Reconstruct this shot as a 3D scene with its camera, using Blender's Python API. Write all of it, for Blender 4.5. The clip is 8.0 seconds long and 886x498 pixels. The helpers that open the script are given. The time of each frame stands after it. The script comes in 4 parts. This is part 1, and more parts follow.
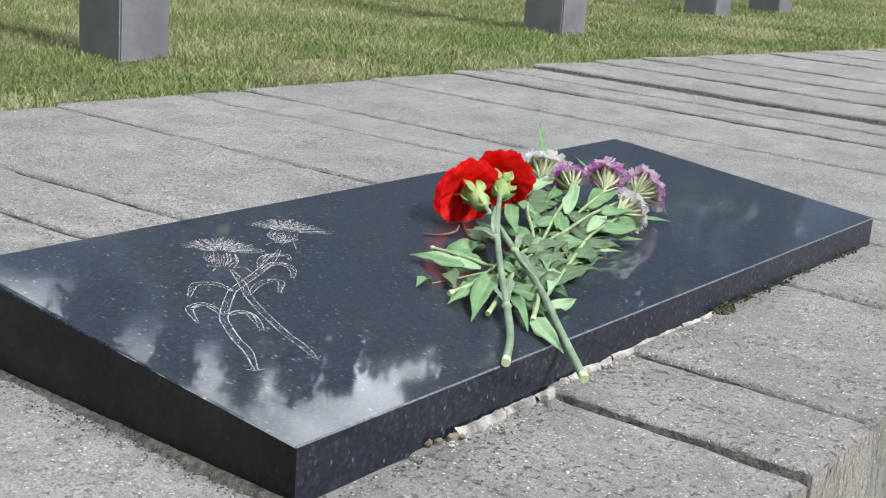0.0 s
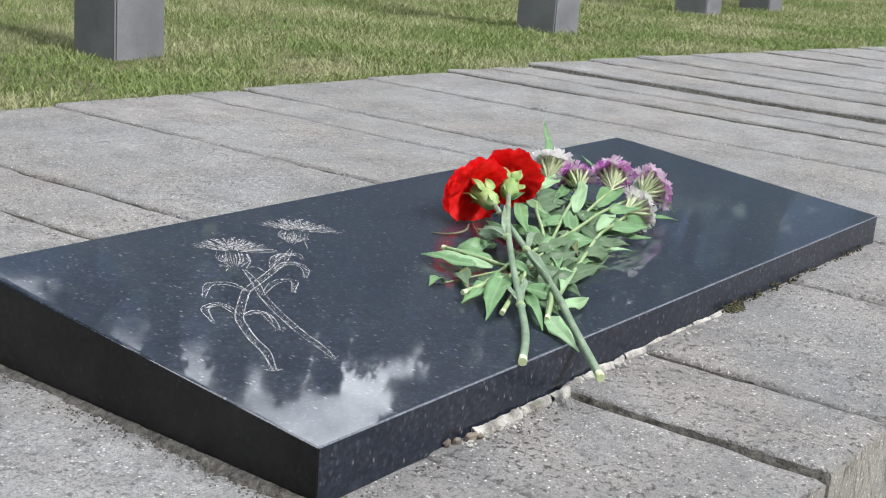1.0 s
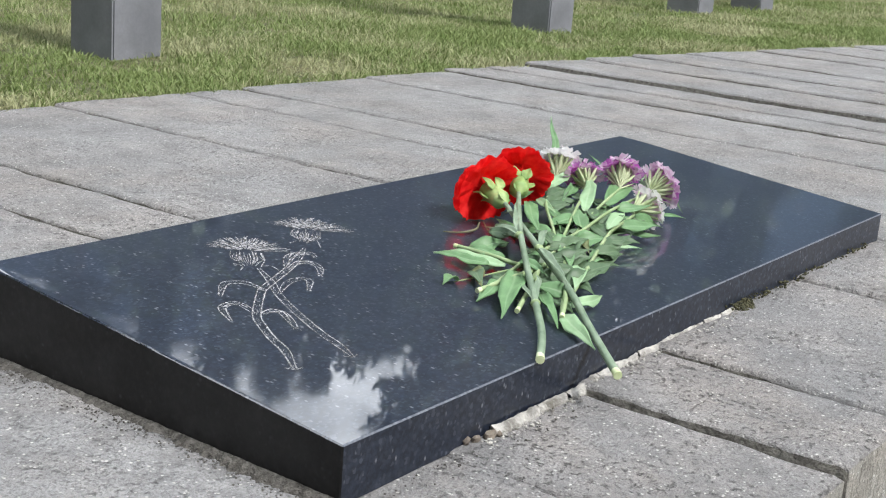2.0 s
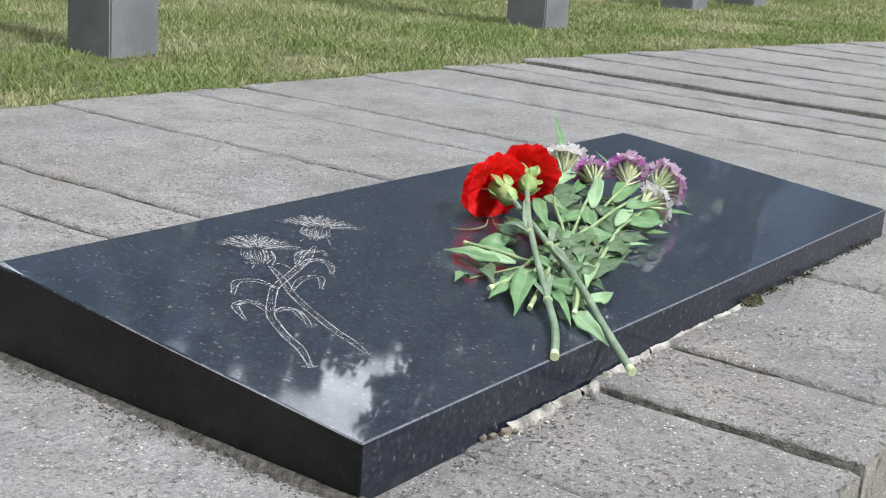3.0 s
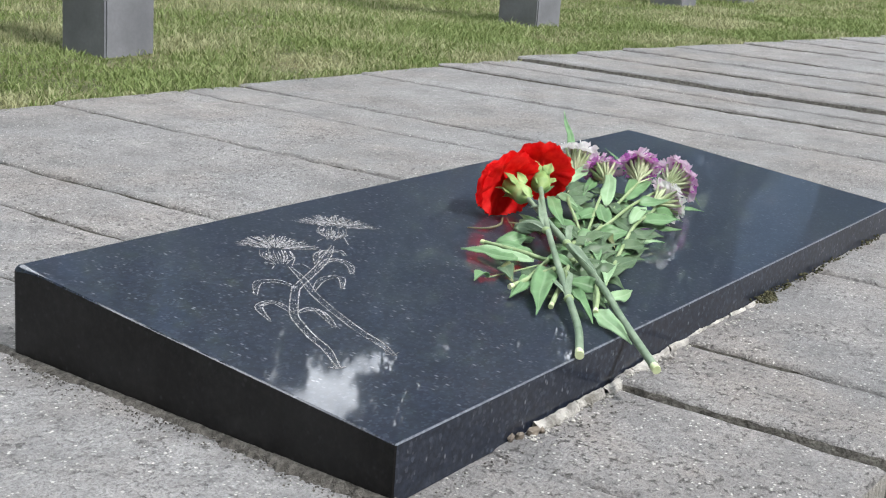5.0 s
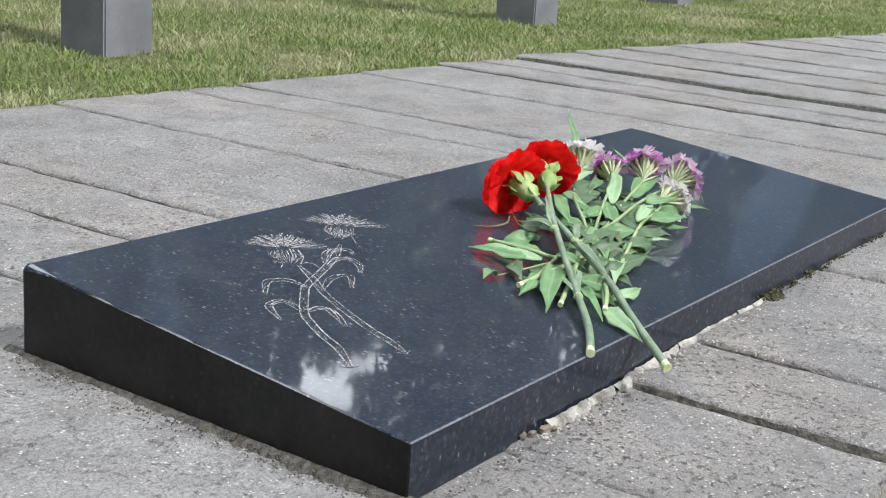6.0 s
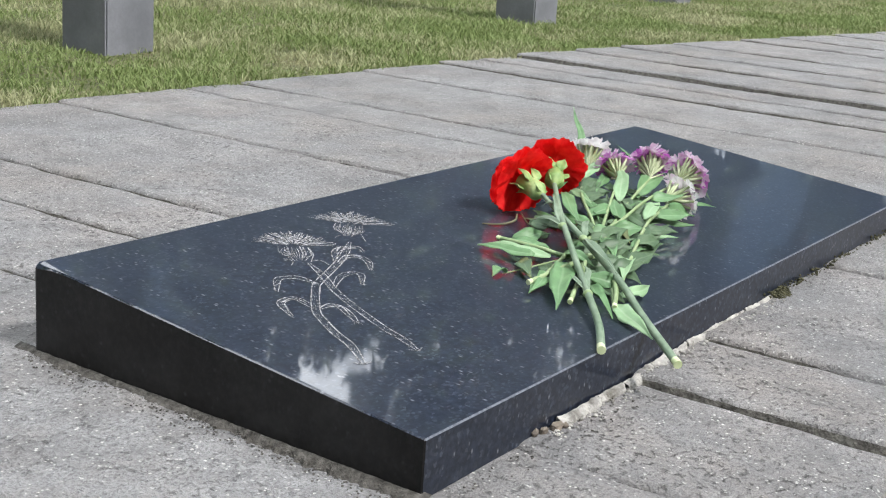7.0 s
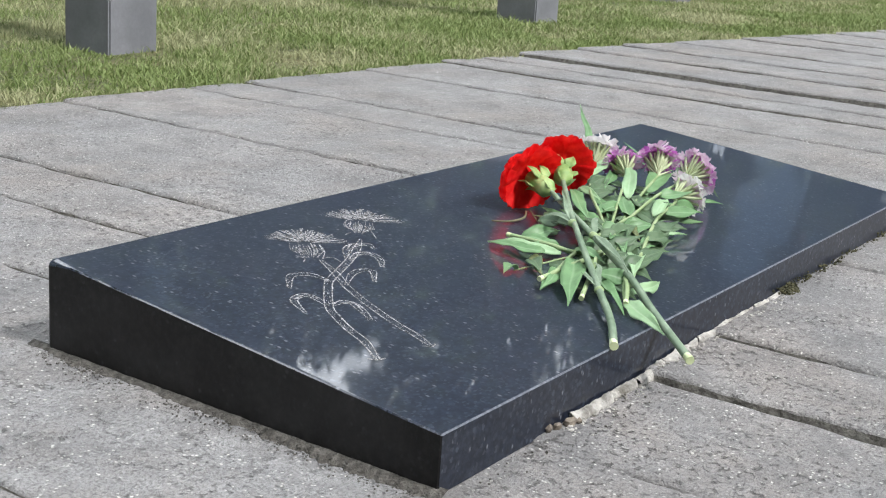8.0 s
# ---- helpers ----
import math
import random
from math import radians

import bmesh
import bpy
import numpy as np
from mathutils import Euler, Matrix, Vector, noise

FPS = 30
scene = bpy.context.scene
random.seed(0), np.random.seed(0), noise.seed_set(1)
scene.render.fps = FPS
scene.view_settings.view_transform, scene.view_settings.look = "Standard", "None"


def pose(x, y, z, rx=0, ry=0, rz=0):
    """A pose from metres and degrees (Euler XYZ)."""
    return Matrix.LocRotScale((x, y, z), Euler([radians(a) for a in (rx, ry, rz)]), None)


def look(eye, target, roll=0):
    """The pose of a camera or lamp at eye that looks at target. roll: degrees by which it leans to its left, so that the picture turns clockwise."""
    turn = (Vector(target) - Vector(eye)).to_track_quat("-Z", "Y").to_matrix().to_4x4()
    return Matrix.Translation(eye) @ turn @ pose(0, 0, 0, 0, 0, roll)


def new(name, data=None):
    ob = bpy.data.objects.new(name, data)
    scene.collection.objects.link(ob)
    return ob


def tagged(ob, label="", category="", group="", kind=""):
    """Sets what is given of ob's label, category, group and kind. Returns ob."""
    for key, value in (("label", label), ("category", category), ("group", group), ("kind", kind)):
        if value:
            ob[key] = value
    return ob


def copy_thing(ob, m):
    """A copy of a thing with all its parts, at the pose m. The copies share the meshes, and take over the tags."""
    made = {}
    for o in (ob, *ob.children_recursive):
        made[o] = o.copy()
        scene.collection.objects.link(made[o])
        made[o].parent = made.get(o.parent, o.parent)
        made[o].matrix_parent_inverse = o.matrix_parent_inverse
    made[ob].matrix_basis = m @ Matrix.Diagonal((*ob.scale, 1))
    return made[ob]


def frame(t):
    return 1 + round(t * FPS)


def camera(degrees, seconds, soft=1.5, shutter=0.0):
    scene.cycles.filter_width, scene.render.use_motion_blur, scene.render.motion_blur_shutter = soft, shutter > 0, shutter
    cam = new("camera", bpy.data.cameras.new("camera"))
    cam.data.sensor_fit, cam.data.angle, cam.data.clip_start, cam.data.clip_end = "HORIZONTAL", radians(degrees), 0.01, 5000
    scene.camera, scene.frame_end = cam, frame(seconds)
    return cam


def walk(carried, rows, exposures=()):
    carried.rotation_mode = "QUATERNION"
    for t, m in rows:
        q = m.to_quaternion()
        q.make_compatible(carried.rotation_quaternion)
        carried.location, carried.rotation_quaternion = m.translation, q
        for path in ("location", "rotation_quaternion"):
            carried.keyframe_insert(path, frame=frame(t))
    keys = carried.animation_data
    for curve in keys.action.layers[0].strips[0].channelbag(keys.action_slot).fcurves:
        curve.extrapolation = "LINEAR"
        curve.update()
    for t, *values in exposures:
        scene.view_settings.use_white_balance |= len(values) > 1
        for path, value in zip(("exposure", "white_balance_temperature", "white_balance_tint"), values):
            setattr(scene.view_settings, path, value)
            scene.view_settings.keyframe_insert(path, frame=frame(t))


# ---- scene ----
cam = camera(36.6, 8.0, soft=1.15)
PATH = [
    (0, (-0.6998, -0.6398, 0.4552), (0.4672, 0.2205, 0.0713), 4.4),
    (0.5, (-0.7102, -0.6270, 0.4545), (0.4627, 0.2258, 0.0705), 4.4),
    (1, (-0.7147, -0.6165, 0.4530), (0.4612, 0.2310, 0.0690), 4.4),
    (1.5, (-0.7245, -0.6060, 0.4522), (0.4567, 0.2363, 0.0683), 4.4),
    (3, (-0.7432, -0.5767, 0.4477), (0.4477, 0.2505, 0.0622), 4.3),
    (3.5, (-0.7485, -0.5670, 0.4477), (0.4455, 0.2558, 0.0615), 4.2),
    (4, (-0.7515, -0.5573, 0.4462), (0.4447, 0.2610, 0.0600), 4.1),
    (4.5, (-0.7575, -0.5513, 0.4470), (0.4410, 0.2632, 0.0600), 4.1),
    (6, (-0.7687, -0.5310, 0.4432), (0.4357, 0.2745, 0.0562), 4.0),
    (6.5, (-0.7747, -0.5265, 0.4425), (0.4312, 0.2760, 0.0547), 4.0),
    (7, (-0.7800, -0.5220, 0.4425), (0.4267, 0.2797, 0.0540), 4.0),
    (7.5, (-0.7853, -0.5167, 0.4410), (0.4222, 0.2835, 0.0525), 3.9),
    (8, (-0.7905, -0.5130, 0.4395), (0.4170, 0.2865, 0.0510), 3.9),
]
walk(cam, [(t, look(eye, target, roll)) for t, eye, target, roll in PATH])

# ---- world, sun, exposure ----
scene.view_settings.exposure = 0.0
SUN_AZ, SUN_EL = radians(-88), radians(48)      # azimuth from +x, anticlockwise
world = bpy.data.worlds.new("sky")
scene.world = world
world.use_nodes = True
wt = world.node_tree
wt.nodes.clear()


def wnode(kind, **values):
    n = wt.nodes.new(kind)
    for k, v in values.items():
        n.inputs[k].default_value = v
    return n


sky = wt.nodes.new("ShaderNodeTexSky")
sky.sky_type = "NISHITA"
sky.sun_disc = False
sky.sun_elevation = SUN_EL
sky.sun_rotation = radians(90) - SUN_AZ
sky.air_density, sky.dust_density, sky.ozone_density = 1.3, 0.3, 1.5
# broken cloud all over the sky
wcoord = wt.nodes.new("ShaderNodeTexCoord")
wmap = wt.nodes.new("ShaderNodeMapping")
wmap.inputs["Scale"].default_value = (1.0, 1.0, 2.2)
wmap.inputs["Location"].default_value = (0.118, 0.03, 0.0)
wt.links.new(wcoord.outputs["Generated"], wmap.inputs["Vector"])
wnoise = wnode("ShaderNodeTexNoise", Scale=2.6, Detail=7.0, Roughness=0.55)
wt.links.new(wmap.outputs["Vector"], wnoise.inputs["Vector"])
wramp = wt.nodes.new("ShaderNodeValToRGB")
wramp.color_ramp.elements[0].position, wramp.color_ramp.elements[1].position = 0.46, 0.56
wt.links.new(wnoise.outputs["Fac"], wramp.inputs["Fac"])
wmix = wt.nodes.new("ShaderNodeMixRGB")
wmix.inputs["Color2"].default_value = (80.0, 84.0, 89.0, 1)
wt.links.new(wramp.outputs["Color"], wmix.inputs["Fac"])
wt.links.new(sky.outputs["Color"], wmix.inputs["Color1"])
wback = wnode("ShaderNodeBackground", Strength=0.044)
wt.links.new(wmix.outputs["Color"], wback.inputs["Color"])
wout = wt.nodes.new("ShaderNodeOutputWorld")
wt.links.new(wback.outputs["Background"], wout.inputs["Surface"])

sun = new("sun", bpy.data.lights.new("sun", "SUN"))
sun.data.energy, sun.data.angle, sun.data.color = 4.55, radians(8), (1.0, 0.985, 0.97)
sun_from = Vector((math.cos(SUN_AZ) * math.cos(SUN_EL), math.sin(SUN_AZ) * math.cos(SUN_EL), math.sin(SUN_EL)))
sun.matrix_world = look(sun_from * 20, (0, 0, 0))


# ---- materials ----
class Mat:
    """A short way to write node materials."""

    def __init__(self, name, rough=0.6, ior=1.5, coords="Object"):
        self.m = bpy.data.materials.new(name)
        self.m.use_nodes = True
        self.t = self.m.node_tree
        self.b = self.t.nodes["Principled BSDF"]
        self.b.inputs["Roughness"].default_value = rough
        self.b.inputs["IOR"].default_value = ior
        self.co = self.t.nodes.new("ShaderNodeTexCoord").outputs[coords]

    def node(self, kind, **v):
        n = self.t.nodes.new(kind)
        for k, val in v.items():
            n.inputs[k.replace("_", " ")].default_value = val
        return n

    def link(self, a, b):
        self.t.links.new(a, b)

    def scaled(self, scale):
        n = self.node("ShaderNodeMapping", Scale=scale)
        self.link(self.co, n.inputs["Vector"])
        return n.outputs["Vector"]

    def noise(self, scale, detail=4.0, rough=0.55, vec=None, stretch=None):
        n = self.node("ShaderNodeTexNoise", Scale=scale, Detail=detail, Roughness=rough)
        self.link(vec or (self.scaled(stretch) if stretch else self.co), n.inputs["Vector"])
        return n.outputs["Fac"]

    def cells(self, scale, stretch=None, out="Distance"):
        n = self.node("ShaderNodeTexVoronoi", Scale=scale)
        self.link(self.scaled(stretch) if stretch else self.co, n.inputs["Vector"])
        return n.outputs[out]

    def ramp(self, fac, *stops):
        n = self.t.nodes.new("ShaderNodeValToRGB")
        e = n.color_ramp.elements
        while len(e) < len(stops):
            e.new(0.5)
        for el, (p, c) in zip(e, stops):
            el.position = p
            el.color = (*c, 1) if isinstance(c, tuple) else (c, c, c, 1)
        self.link(fac, n.inputs["Fac"])
        return n.outputs["Color"]

    def mix(self, fac, a, b, how="MIX"):
        n = self.t.nodes.new("ShaderNodeMixRGB")
        n.blend_type = how
        for v, s in ((fac, "Fac"), (a, "Color1"), (b, "Color2")):
            if isinstance(v, tuple):
                n.inputs[s].default_value = (*v, 1)
            elif isinstance(v, float):
                n.inputs[s].default_value = v
            else:
                self.link(v, n.inputs[s])
        return n.outputs["Color"]

    def math(self, op, a, b):
        n = self.t.nodes.new("ShaderNodeMath")
        n.operation = op
        for i, v in enumerate((a, b)):
            if isinstance(v, float):
                n.inputs[i].default_value = v
            else:
                self.link(v, n.inputs[i])
        return n.outputs["Value"]

    def bump(self, height, strength, distance):
        n = self.node("ShaderNodeBump", Strength=strength, Distance=distance)
        self.link(height, n.inputs["Height"])
        self.link(n.outputs["Normal"], self.b.inputs["Normal"])

    def set(self, socket, v):
        if isinstance(v, (float, int)):
            self.b.inputs[socket].default_value = v
        elif isinstance(v, tuple):
            self.b.inputs[socket].default_value = (*v, 1)
        else:
            self.link(v, self.b.inputs[socket])
        return self

    def island(self):
        return self.t.nodes.new("ShaderNodeNewGeometry").outputs["Random Per Island"]

    def each(self):
        return self.t.nodes.new("ShaderNodeObjectInfo").outputs["Random"]

    def thin(self, share):
        """Lets some light through a petal or leaf."""
        tr = self.t.nodes.new("ShaderNodeBsdfTranslucent")
        mixer = self.t.nodes.new("ShaderNodeMixShader")
        mixer.inputs[0].default_value = share
        self.link(self.b.outputs[0], mixer.inputs[1])
        self.link(tr.outputs[0], mixer.inputs[2])
        self.link(mixer.outputs[0], self.t.nodes["Material Output"].inputs["Surface"])
        src = self.b.inputs["Base Color"]
        if src.is_linked:
            self.link(src.links[0].from_socket, tr.inputs["Color"])
        else:
            tr.inputs["Color"].default_value = src.default_value
        return self


def make_granite(name, polish, dusty, speck):
    k = Mat(name, 0.42, 1.5, "Generated")
    k.co = k.t.nodes.new("ShaderNodeNewGeometry").outputs["Position"]
    fleck = k.ramp(k.cells(300.0, (1.0, 1.6, 1.0), "Color"), (0.70, 0.0), (0.92, 1.0))
    patch = k.ramp(k.noise(120.0, 5.0, 0.7), (0.42, 0.0), (0.66, 1.0))
    spark = k.ramp(k.cells(150.0, (1.0, 0.6, 0.6)), (0.10, 1.0), (0.24, 0.0))
    some = k.ramp(k.noise(46.0, 2.0), (0.48, 0.0), (0.58, 1.0))
    # a low speck also picks a blacker base, shade put into the colour
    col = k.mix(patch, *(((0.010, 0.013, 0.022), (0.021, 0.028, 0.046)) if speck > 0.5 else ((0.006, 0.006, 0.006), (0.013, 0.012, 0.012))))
    col = k.mix(k.math("MULTIPLY", fleck, 0.45 * speck), col, (0.085, 0.098, 0.130))
    col = k.mix(k.math("MULTIPLY", k.math("MULTIPLY", spark, some), 0.8 * speck), col, (0.20, 0.21, 0.24))
    dust = k.ramp(k.noise(9.0, 6.0, 0.6), (0.45, 0.0), (0.75, 1.0))
    col = k.mix(k.math("MULTIPLY", dust, dusty), col, (0.16, 0.16, 0.16))
    k.set("Base Color", col)
    k.set("Specular IOR Level", 0.08)
    k.set("Coat Weight", polish)
    k.set("Coat IOR", 1.78)
    k.set("Coat Roughness", k.ramp(k.noise(14.0, 5.0, 0.6), (0.35, 0.015), (0.7, 0.05)) if polish > 0.8 else 0.14)
    # bluish sheen stands in for hazy sky mirrored in the polished top
    k.set("Sheen Weight", 0.36 if polish > 0.8 else 0.0)
    k.set("Sheen Roughness", 0.35)
    k.set("Sheen Tint", (0.55, 0.72, 1.0))
    k.bump(k.noise(220.0, 2.0), 0.02, 0.001)
    return k.m


def make_concrete(name, base, stain, streak):
    k = Mat(name, 0.9, 1.45)
    k.co = k.t.nodes.new("ShaderNodeNewGeometry").outputs["Position"]
    large = k.noise(2.2, 5.0, 0.6)
    col = k.mix(k.ramp(large, (0.34, 0.0), (0.62, 1.0)), base, tuple(c * 0.60 for c in base))
    col = k.mix(k.math("MULTIPLY", k.each(), 0.22), col, tuple(c * 0.72 for c in base))
    mottle = k.ramp(k.noise(17.0, 8.0, 0.75), (0.34, 0.0), (0.66, 1.0))
    col = k.mix(k.math("MULTIPLY", mottle, 0.75), col, tuple(c * 0.62 for c in base))
    brown = k.ramp(k.noise(3.1, 6.0, 0.7), (0.44, 0.0), (0.62, 0.8))
    col = k.mix(brown, col, (base[0] * 0.75, base[1] * 0.69, base[2] * 0.64))
    warm = k.ramp(k.noise(4.2, 4.0), (0.52, 0.0), (0.74, 0.55))
    col = k.mix(warm, col, (base[0] * 1.0, base[1] * 0.955, base[2] * 0.92))
    # fine sand, blotches of grime, dark pits, pale aggregate
    sand = k.noise(300.0, 4.0, 0.8)
    col = k.mix(k.ramp(sand, (0.34, 0.85), (0.56, 0.0)), col, tuple(c * 0.34 for c in base))
    blotch = k.ramp(k.noise(9.0, 9.0, 0.78), (0.46, 0.0), (0.62, 0.62))
    col = k.mix(blotch, col, tuple(c * 0.40 for c in base))
    # the grain of the form boards
    grain = k.ramp(k.noise(85.0, 6.0, 0.7, stretch=(1.0, 0.10, 1.0)), (0.52, 0.0), (0.66, 0.42))
    col = k.mix(k.math("MULTIPLY", grain, k.ramp(k.noise(2.6, 4.0), (0.44, 0.0), (0.64, 1.0))), col, tuple(c * 0.42 for c in base))
    wear = k.noise(120.0, 4.0, 0.7, stretch=streak)
    spread = k.ramp(k.noise(6.5, 5.0, 0.65), (0.40, 0.25), (0.62, 1.0))
    pits = k.math("MULTIPLY", k.ramp(wear, (0.56, 0.0), (0.66, 1.0)), spread)
    col = k.mix(k.math("MULTIPLY", pits, 0.75), col, stain)
    grit = k.math("ADD", k.cells(170.0), k.math("MULTIPLY", k.noise(330.0, 2.0), 0.5))
    stones = k.math("MULTIPLY", k.ramp(grit, (0.38, 1.0), (0.52, 0.0)), k.ramp(k.noise(70.0, 3.0), (0.46, 0.0), (0.58, 1.0)))
    col = k.mix(k.math("MULTIPLY", stones, 0.7), col, (0.76, 0.74, 0.70))
    k.set("Base Color", col)
    h = k.math("ADD", k.math("MULTIPLY", sand, 0.35), k.math("MULTIPLY", k.noise(75.0, 5.0, 0.7, stretch=streak), 0.9))
    h = k.math("SUBTRACT", h, k.math("MULTIPLY", pits, 0.8))
    h = k.math("SUBTRACT", h, k.math("MULTIPLY", grain, 0.3))
    k.bump(h, 1.0, 0.0055)
    k.set("Specular IOR Level", 0.25)
    return k.m


def make_mortar():
    k = Mat("pale_mortar", 0.95)
    col = k.mix(k.ramp(k.noise(38.0, 5.0, 0.65), (0.40, 0.0), (0.62, 1.0)), (0.56, 0.54, 0.50), (0.27, 0.26, 0.24))
    col = k.mix(k.ramp(k.noise(22.0, 5.0, 0.7), (0.54, 0.0), (0.66, 1.0)), col, (0.15, 0.14, 0.12))
    k.set("Base Color", col)
    k.bump(k.noise(150.0, 5.0, 0.7), 0.9, 0.004)
    return k.m


def make_etch():
    k = Mat("frosted_engraving", 0.85)
    k.co = k.t.nodes.new("ShaderNodeNewGeometry").outputs["Position"]
    k.set("Base Color", k.ramp(k.noise(300.0, 4.0, 0.75), (0.40, 0.04), (0.62, (0.46, 0.47, 0.49))))
    return k.m


def make_green(name, a, b, vein, share=0.25, rough=0.42):
    k = Mat(name, rough, 1.42)
    k.co = k.t.nodes.new("ShaderNodeNewGeometry").outputs["Position"]
    col = k.mix(k.ramp(k.noise(42.0, 3.0), (0.35, 0.0), (0.66, 1.0)), a, b)
    col = k.mix(k.math("MULTIPLY", k.each(), 0.5), col, b)
    uv = k.t.nodes.new("ShaderNodeUVMap").outputs["UV"]
    sep = k.node("ShaderNodeSeparateXYZ")
    k.link(uv, sep.inputs[0])
    rib = k.math("ABSOLUTE", k.math("SUBTRACT", sep.outputs["X"], 0.5), 0.0)
    col = k.mix(k.ramp(rib, (0.02, 0.38), (0.08, 0.0)), col, vein)
    k.set("Base Color", col)
    k.bump(k.noise(260.0, 3.0), 0.25, 0.001)
    return k.thin(share).m


def make_stem(name, a, b):
    k = Mat(name, 0.5, 1.42)
    k.co = k.t.nodes.new("ShaderNodeNewGeometry").outputs["Position"]
    k.set("Base Color", k.mix(k.ramp(k.noise(45.0, 4.0), (0.35, 0.0), (0.68, 1.0)), a, b))
    k.bump(k.noise(300.0, 3.0), 0.2, 0.0008)
    return k.m


def make_petal(name, a, b, share=0.3):
    k = Mat(name, 0.65, 1.4)
    k.co = k.t.nodes.new("ShaderNodeNewGeometry").outputs["Position"]
    col = k.mix(k.ramp(k.noise(90.0, 3.0), (0.35, 0.0), (0.65, 1.0)), a, b)
    k.set("Base Color", col)
    k.bump(k.noise(500.0, 2.0), 0.2, 0.0006)
    k.set("Specular IOR Level", 0.25)
    return k.thin(share).m


def make_grass():
    k = Mat("meadow_grass_blades", 0.6, 1.4)
    k.co = k.t.nodes.new("ShaderNodeNewGeometry").outputs["Position"]
    green = k.mix(k.island(), (0.14, 0.195, 0.060), (0.29, 0.355, 0.145))
    dry = k.mix(k.island(), (0.43, 0.42, 0.26), (0.34, 0.36, 0.19))
    patch = k.ramp(k.noise(1.9, 4.0, 0.65), (0.40, 0.0), (0.66, 1.0))
    share = k.ramp(k.math("ADD", k.math("MULTIPLY", patch, 0.62), k.math("MULTIPLY", k.island(), 0.5)), (0.42, 0.0), (0.62, 1.0))
    k.set("Base Color", k.mix(share, green, dry))
    k.set("Specular IOR Level", 0.3)
    return k.thin(0.3).m


def make_soil():
    k = Mat("mown_turf_soil", 0.95)
    k.co = k.t.nodes.new("ShaderNodeNewGeometry").outputs["Position"]
    col = k.mix(k.ramp(k.noise(3.0, 6.0, 0.7), (0.35, 0.0), (0.65, 1.0)), (0.12, 0.15, 0.045), (0.25, 0.235, 0.11))
    col = k.mix(k.ramp(k.noise(60.0, 4.0, 0.7), (0.40, 0.7), (0.60, 0.0)), col, (0.05, 0.055, 0.02))
    k.set("Base Color", col)
    k.bump(k.noise(90.0, 5.0, 0.7), 1.0, 0.02)
    return k.m


def make_post():
    k = Mat("grey_cast_stone", 0.75)
    k.co = k.t.nodes.new("ShaderNodeNewGeometry").outputs["Position"]
    col = k.mix(k.ramp(k.noise(6.0, 5.0, 0.6), (0.34, 0.0), (0.68, 1.0)), (0.225, 0.23, 0.255), (0.145, 0.15, 0.168))
    col = k.mix(k.ramp(k.noise(120.0, 3.0), (0.40, 0.12), (0.60, 0.0)), col, (0.10, 0.10, 0.11))
    k.set("Base Color", col)
    k.bump(k.noise(110.0, 4.0), 0.2, 0.002)
    return k.m


def make_plain(name, a, b, scale=30.0, rough=0.85, bump=0.004):
    k = Mat(name, rough)
    k.co = k.t.nodes.new("ShaderNodeNewGeometry").outputs["Position"]
    k.set("Base Color", k.mix(k.ramp(k.noise(scale, 5.0, 0.65), (0.36, 0.0), (0.66, 1.0)), a, b))
    k.bump(k.noise(scale * 3, 4.0), 0.7, bump)
    return k.m


GRANITE = make_granite("polished_black_granite", 1.0, 0.05, 1.0)
SAWN = make_granite("fine_sawn_black_granite", 0.45, 0.03, 0.8)
DULL_SHADED = make_granite("dull_shaded_granite_end", 0.22, 0.10, 0.1)
ARRIS = make_plain("honed_granite_arris", (0.08, 0.088, 0.11), (0.20, 0.215, 0.25), 190.0, 0.3, 0.0005)
PAVING = make_concrete("weathered_concrete", (0.440, 0.435, 0.436), (0.080, 0.077, 0.076), (1.0, 1.0, 1.0))
EDGE = make_concrete("board_marked_concrete", (0.48, 0.47, 0.44), (0.20, 0.18, 0.15), (2.2, 2.2, 0.35))
MORTAR, ETCH = make_mortar(), make_etch()
LEAF = make_green("sage_leaf", (0.105, 0.215, 0.090), (0.20, 0.36, 0.17), (0.34, 0.48, 0.29))
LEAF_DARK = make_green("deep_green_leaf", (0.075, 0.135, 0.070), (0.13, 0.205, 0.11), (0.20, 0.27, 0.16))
LEAF_PALE = make_green("pale_leaf_underside", (0.24, 0.40, 0.205), (0.37, 0.54, 0.32), (0.48, 0.60, 0.41))
LEAF_OLIVE = make_green("olive_leaf", (0.14, 0.165, 0.07), (0.22, 0.25, 0.11), (0.30, 0.32, 0.18))
STEM = make_stem("carnation_stem", (0.125, 0.185, 0.12), (0.23, 0.30, 0.21))
STEM_PALE = make_stem("sweet_william_stem", (0.20, 0.29, 0.13), (0.31, 0.39, 0.21))
CUT = make_stem("cut_stem_end", (0.42, 0.52, 0.24), (0.70, 0.74, 0.50))
CALYX = make_stem("pale_green_calyx", (0.17, 0.29, 0.085), (0.37, 0.48, 0.20))
TUBE = make_stem("creamy_green_calyx_tube", (0.34, 0.42, 0.21), (0.60, 0.64, 0.44))
RED = make_petal("scarlet_petal", (0.84, 0.010, 0.014), (0.97, 0.035, 0.030), 0.5)
PURPLE = make_petal("magenta_petal", (0.50, 0.12, 0.49), (0.76, 0.38, 0.73), 0.42)
WHITE = make_petal("white_petal", (0.84, 0.82, 0.82), (0.92, 0.91, 0.90), 0.5)
BLUSH = make_petal("faded_lilac_petal", (0.70, 0.44, 0.65), (0.88, 0.79, 0.86), 0.42)
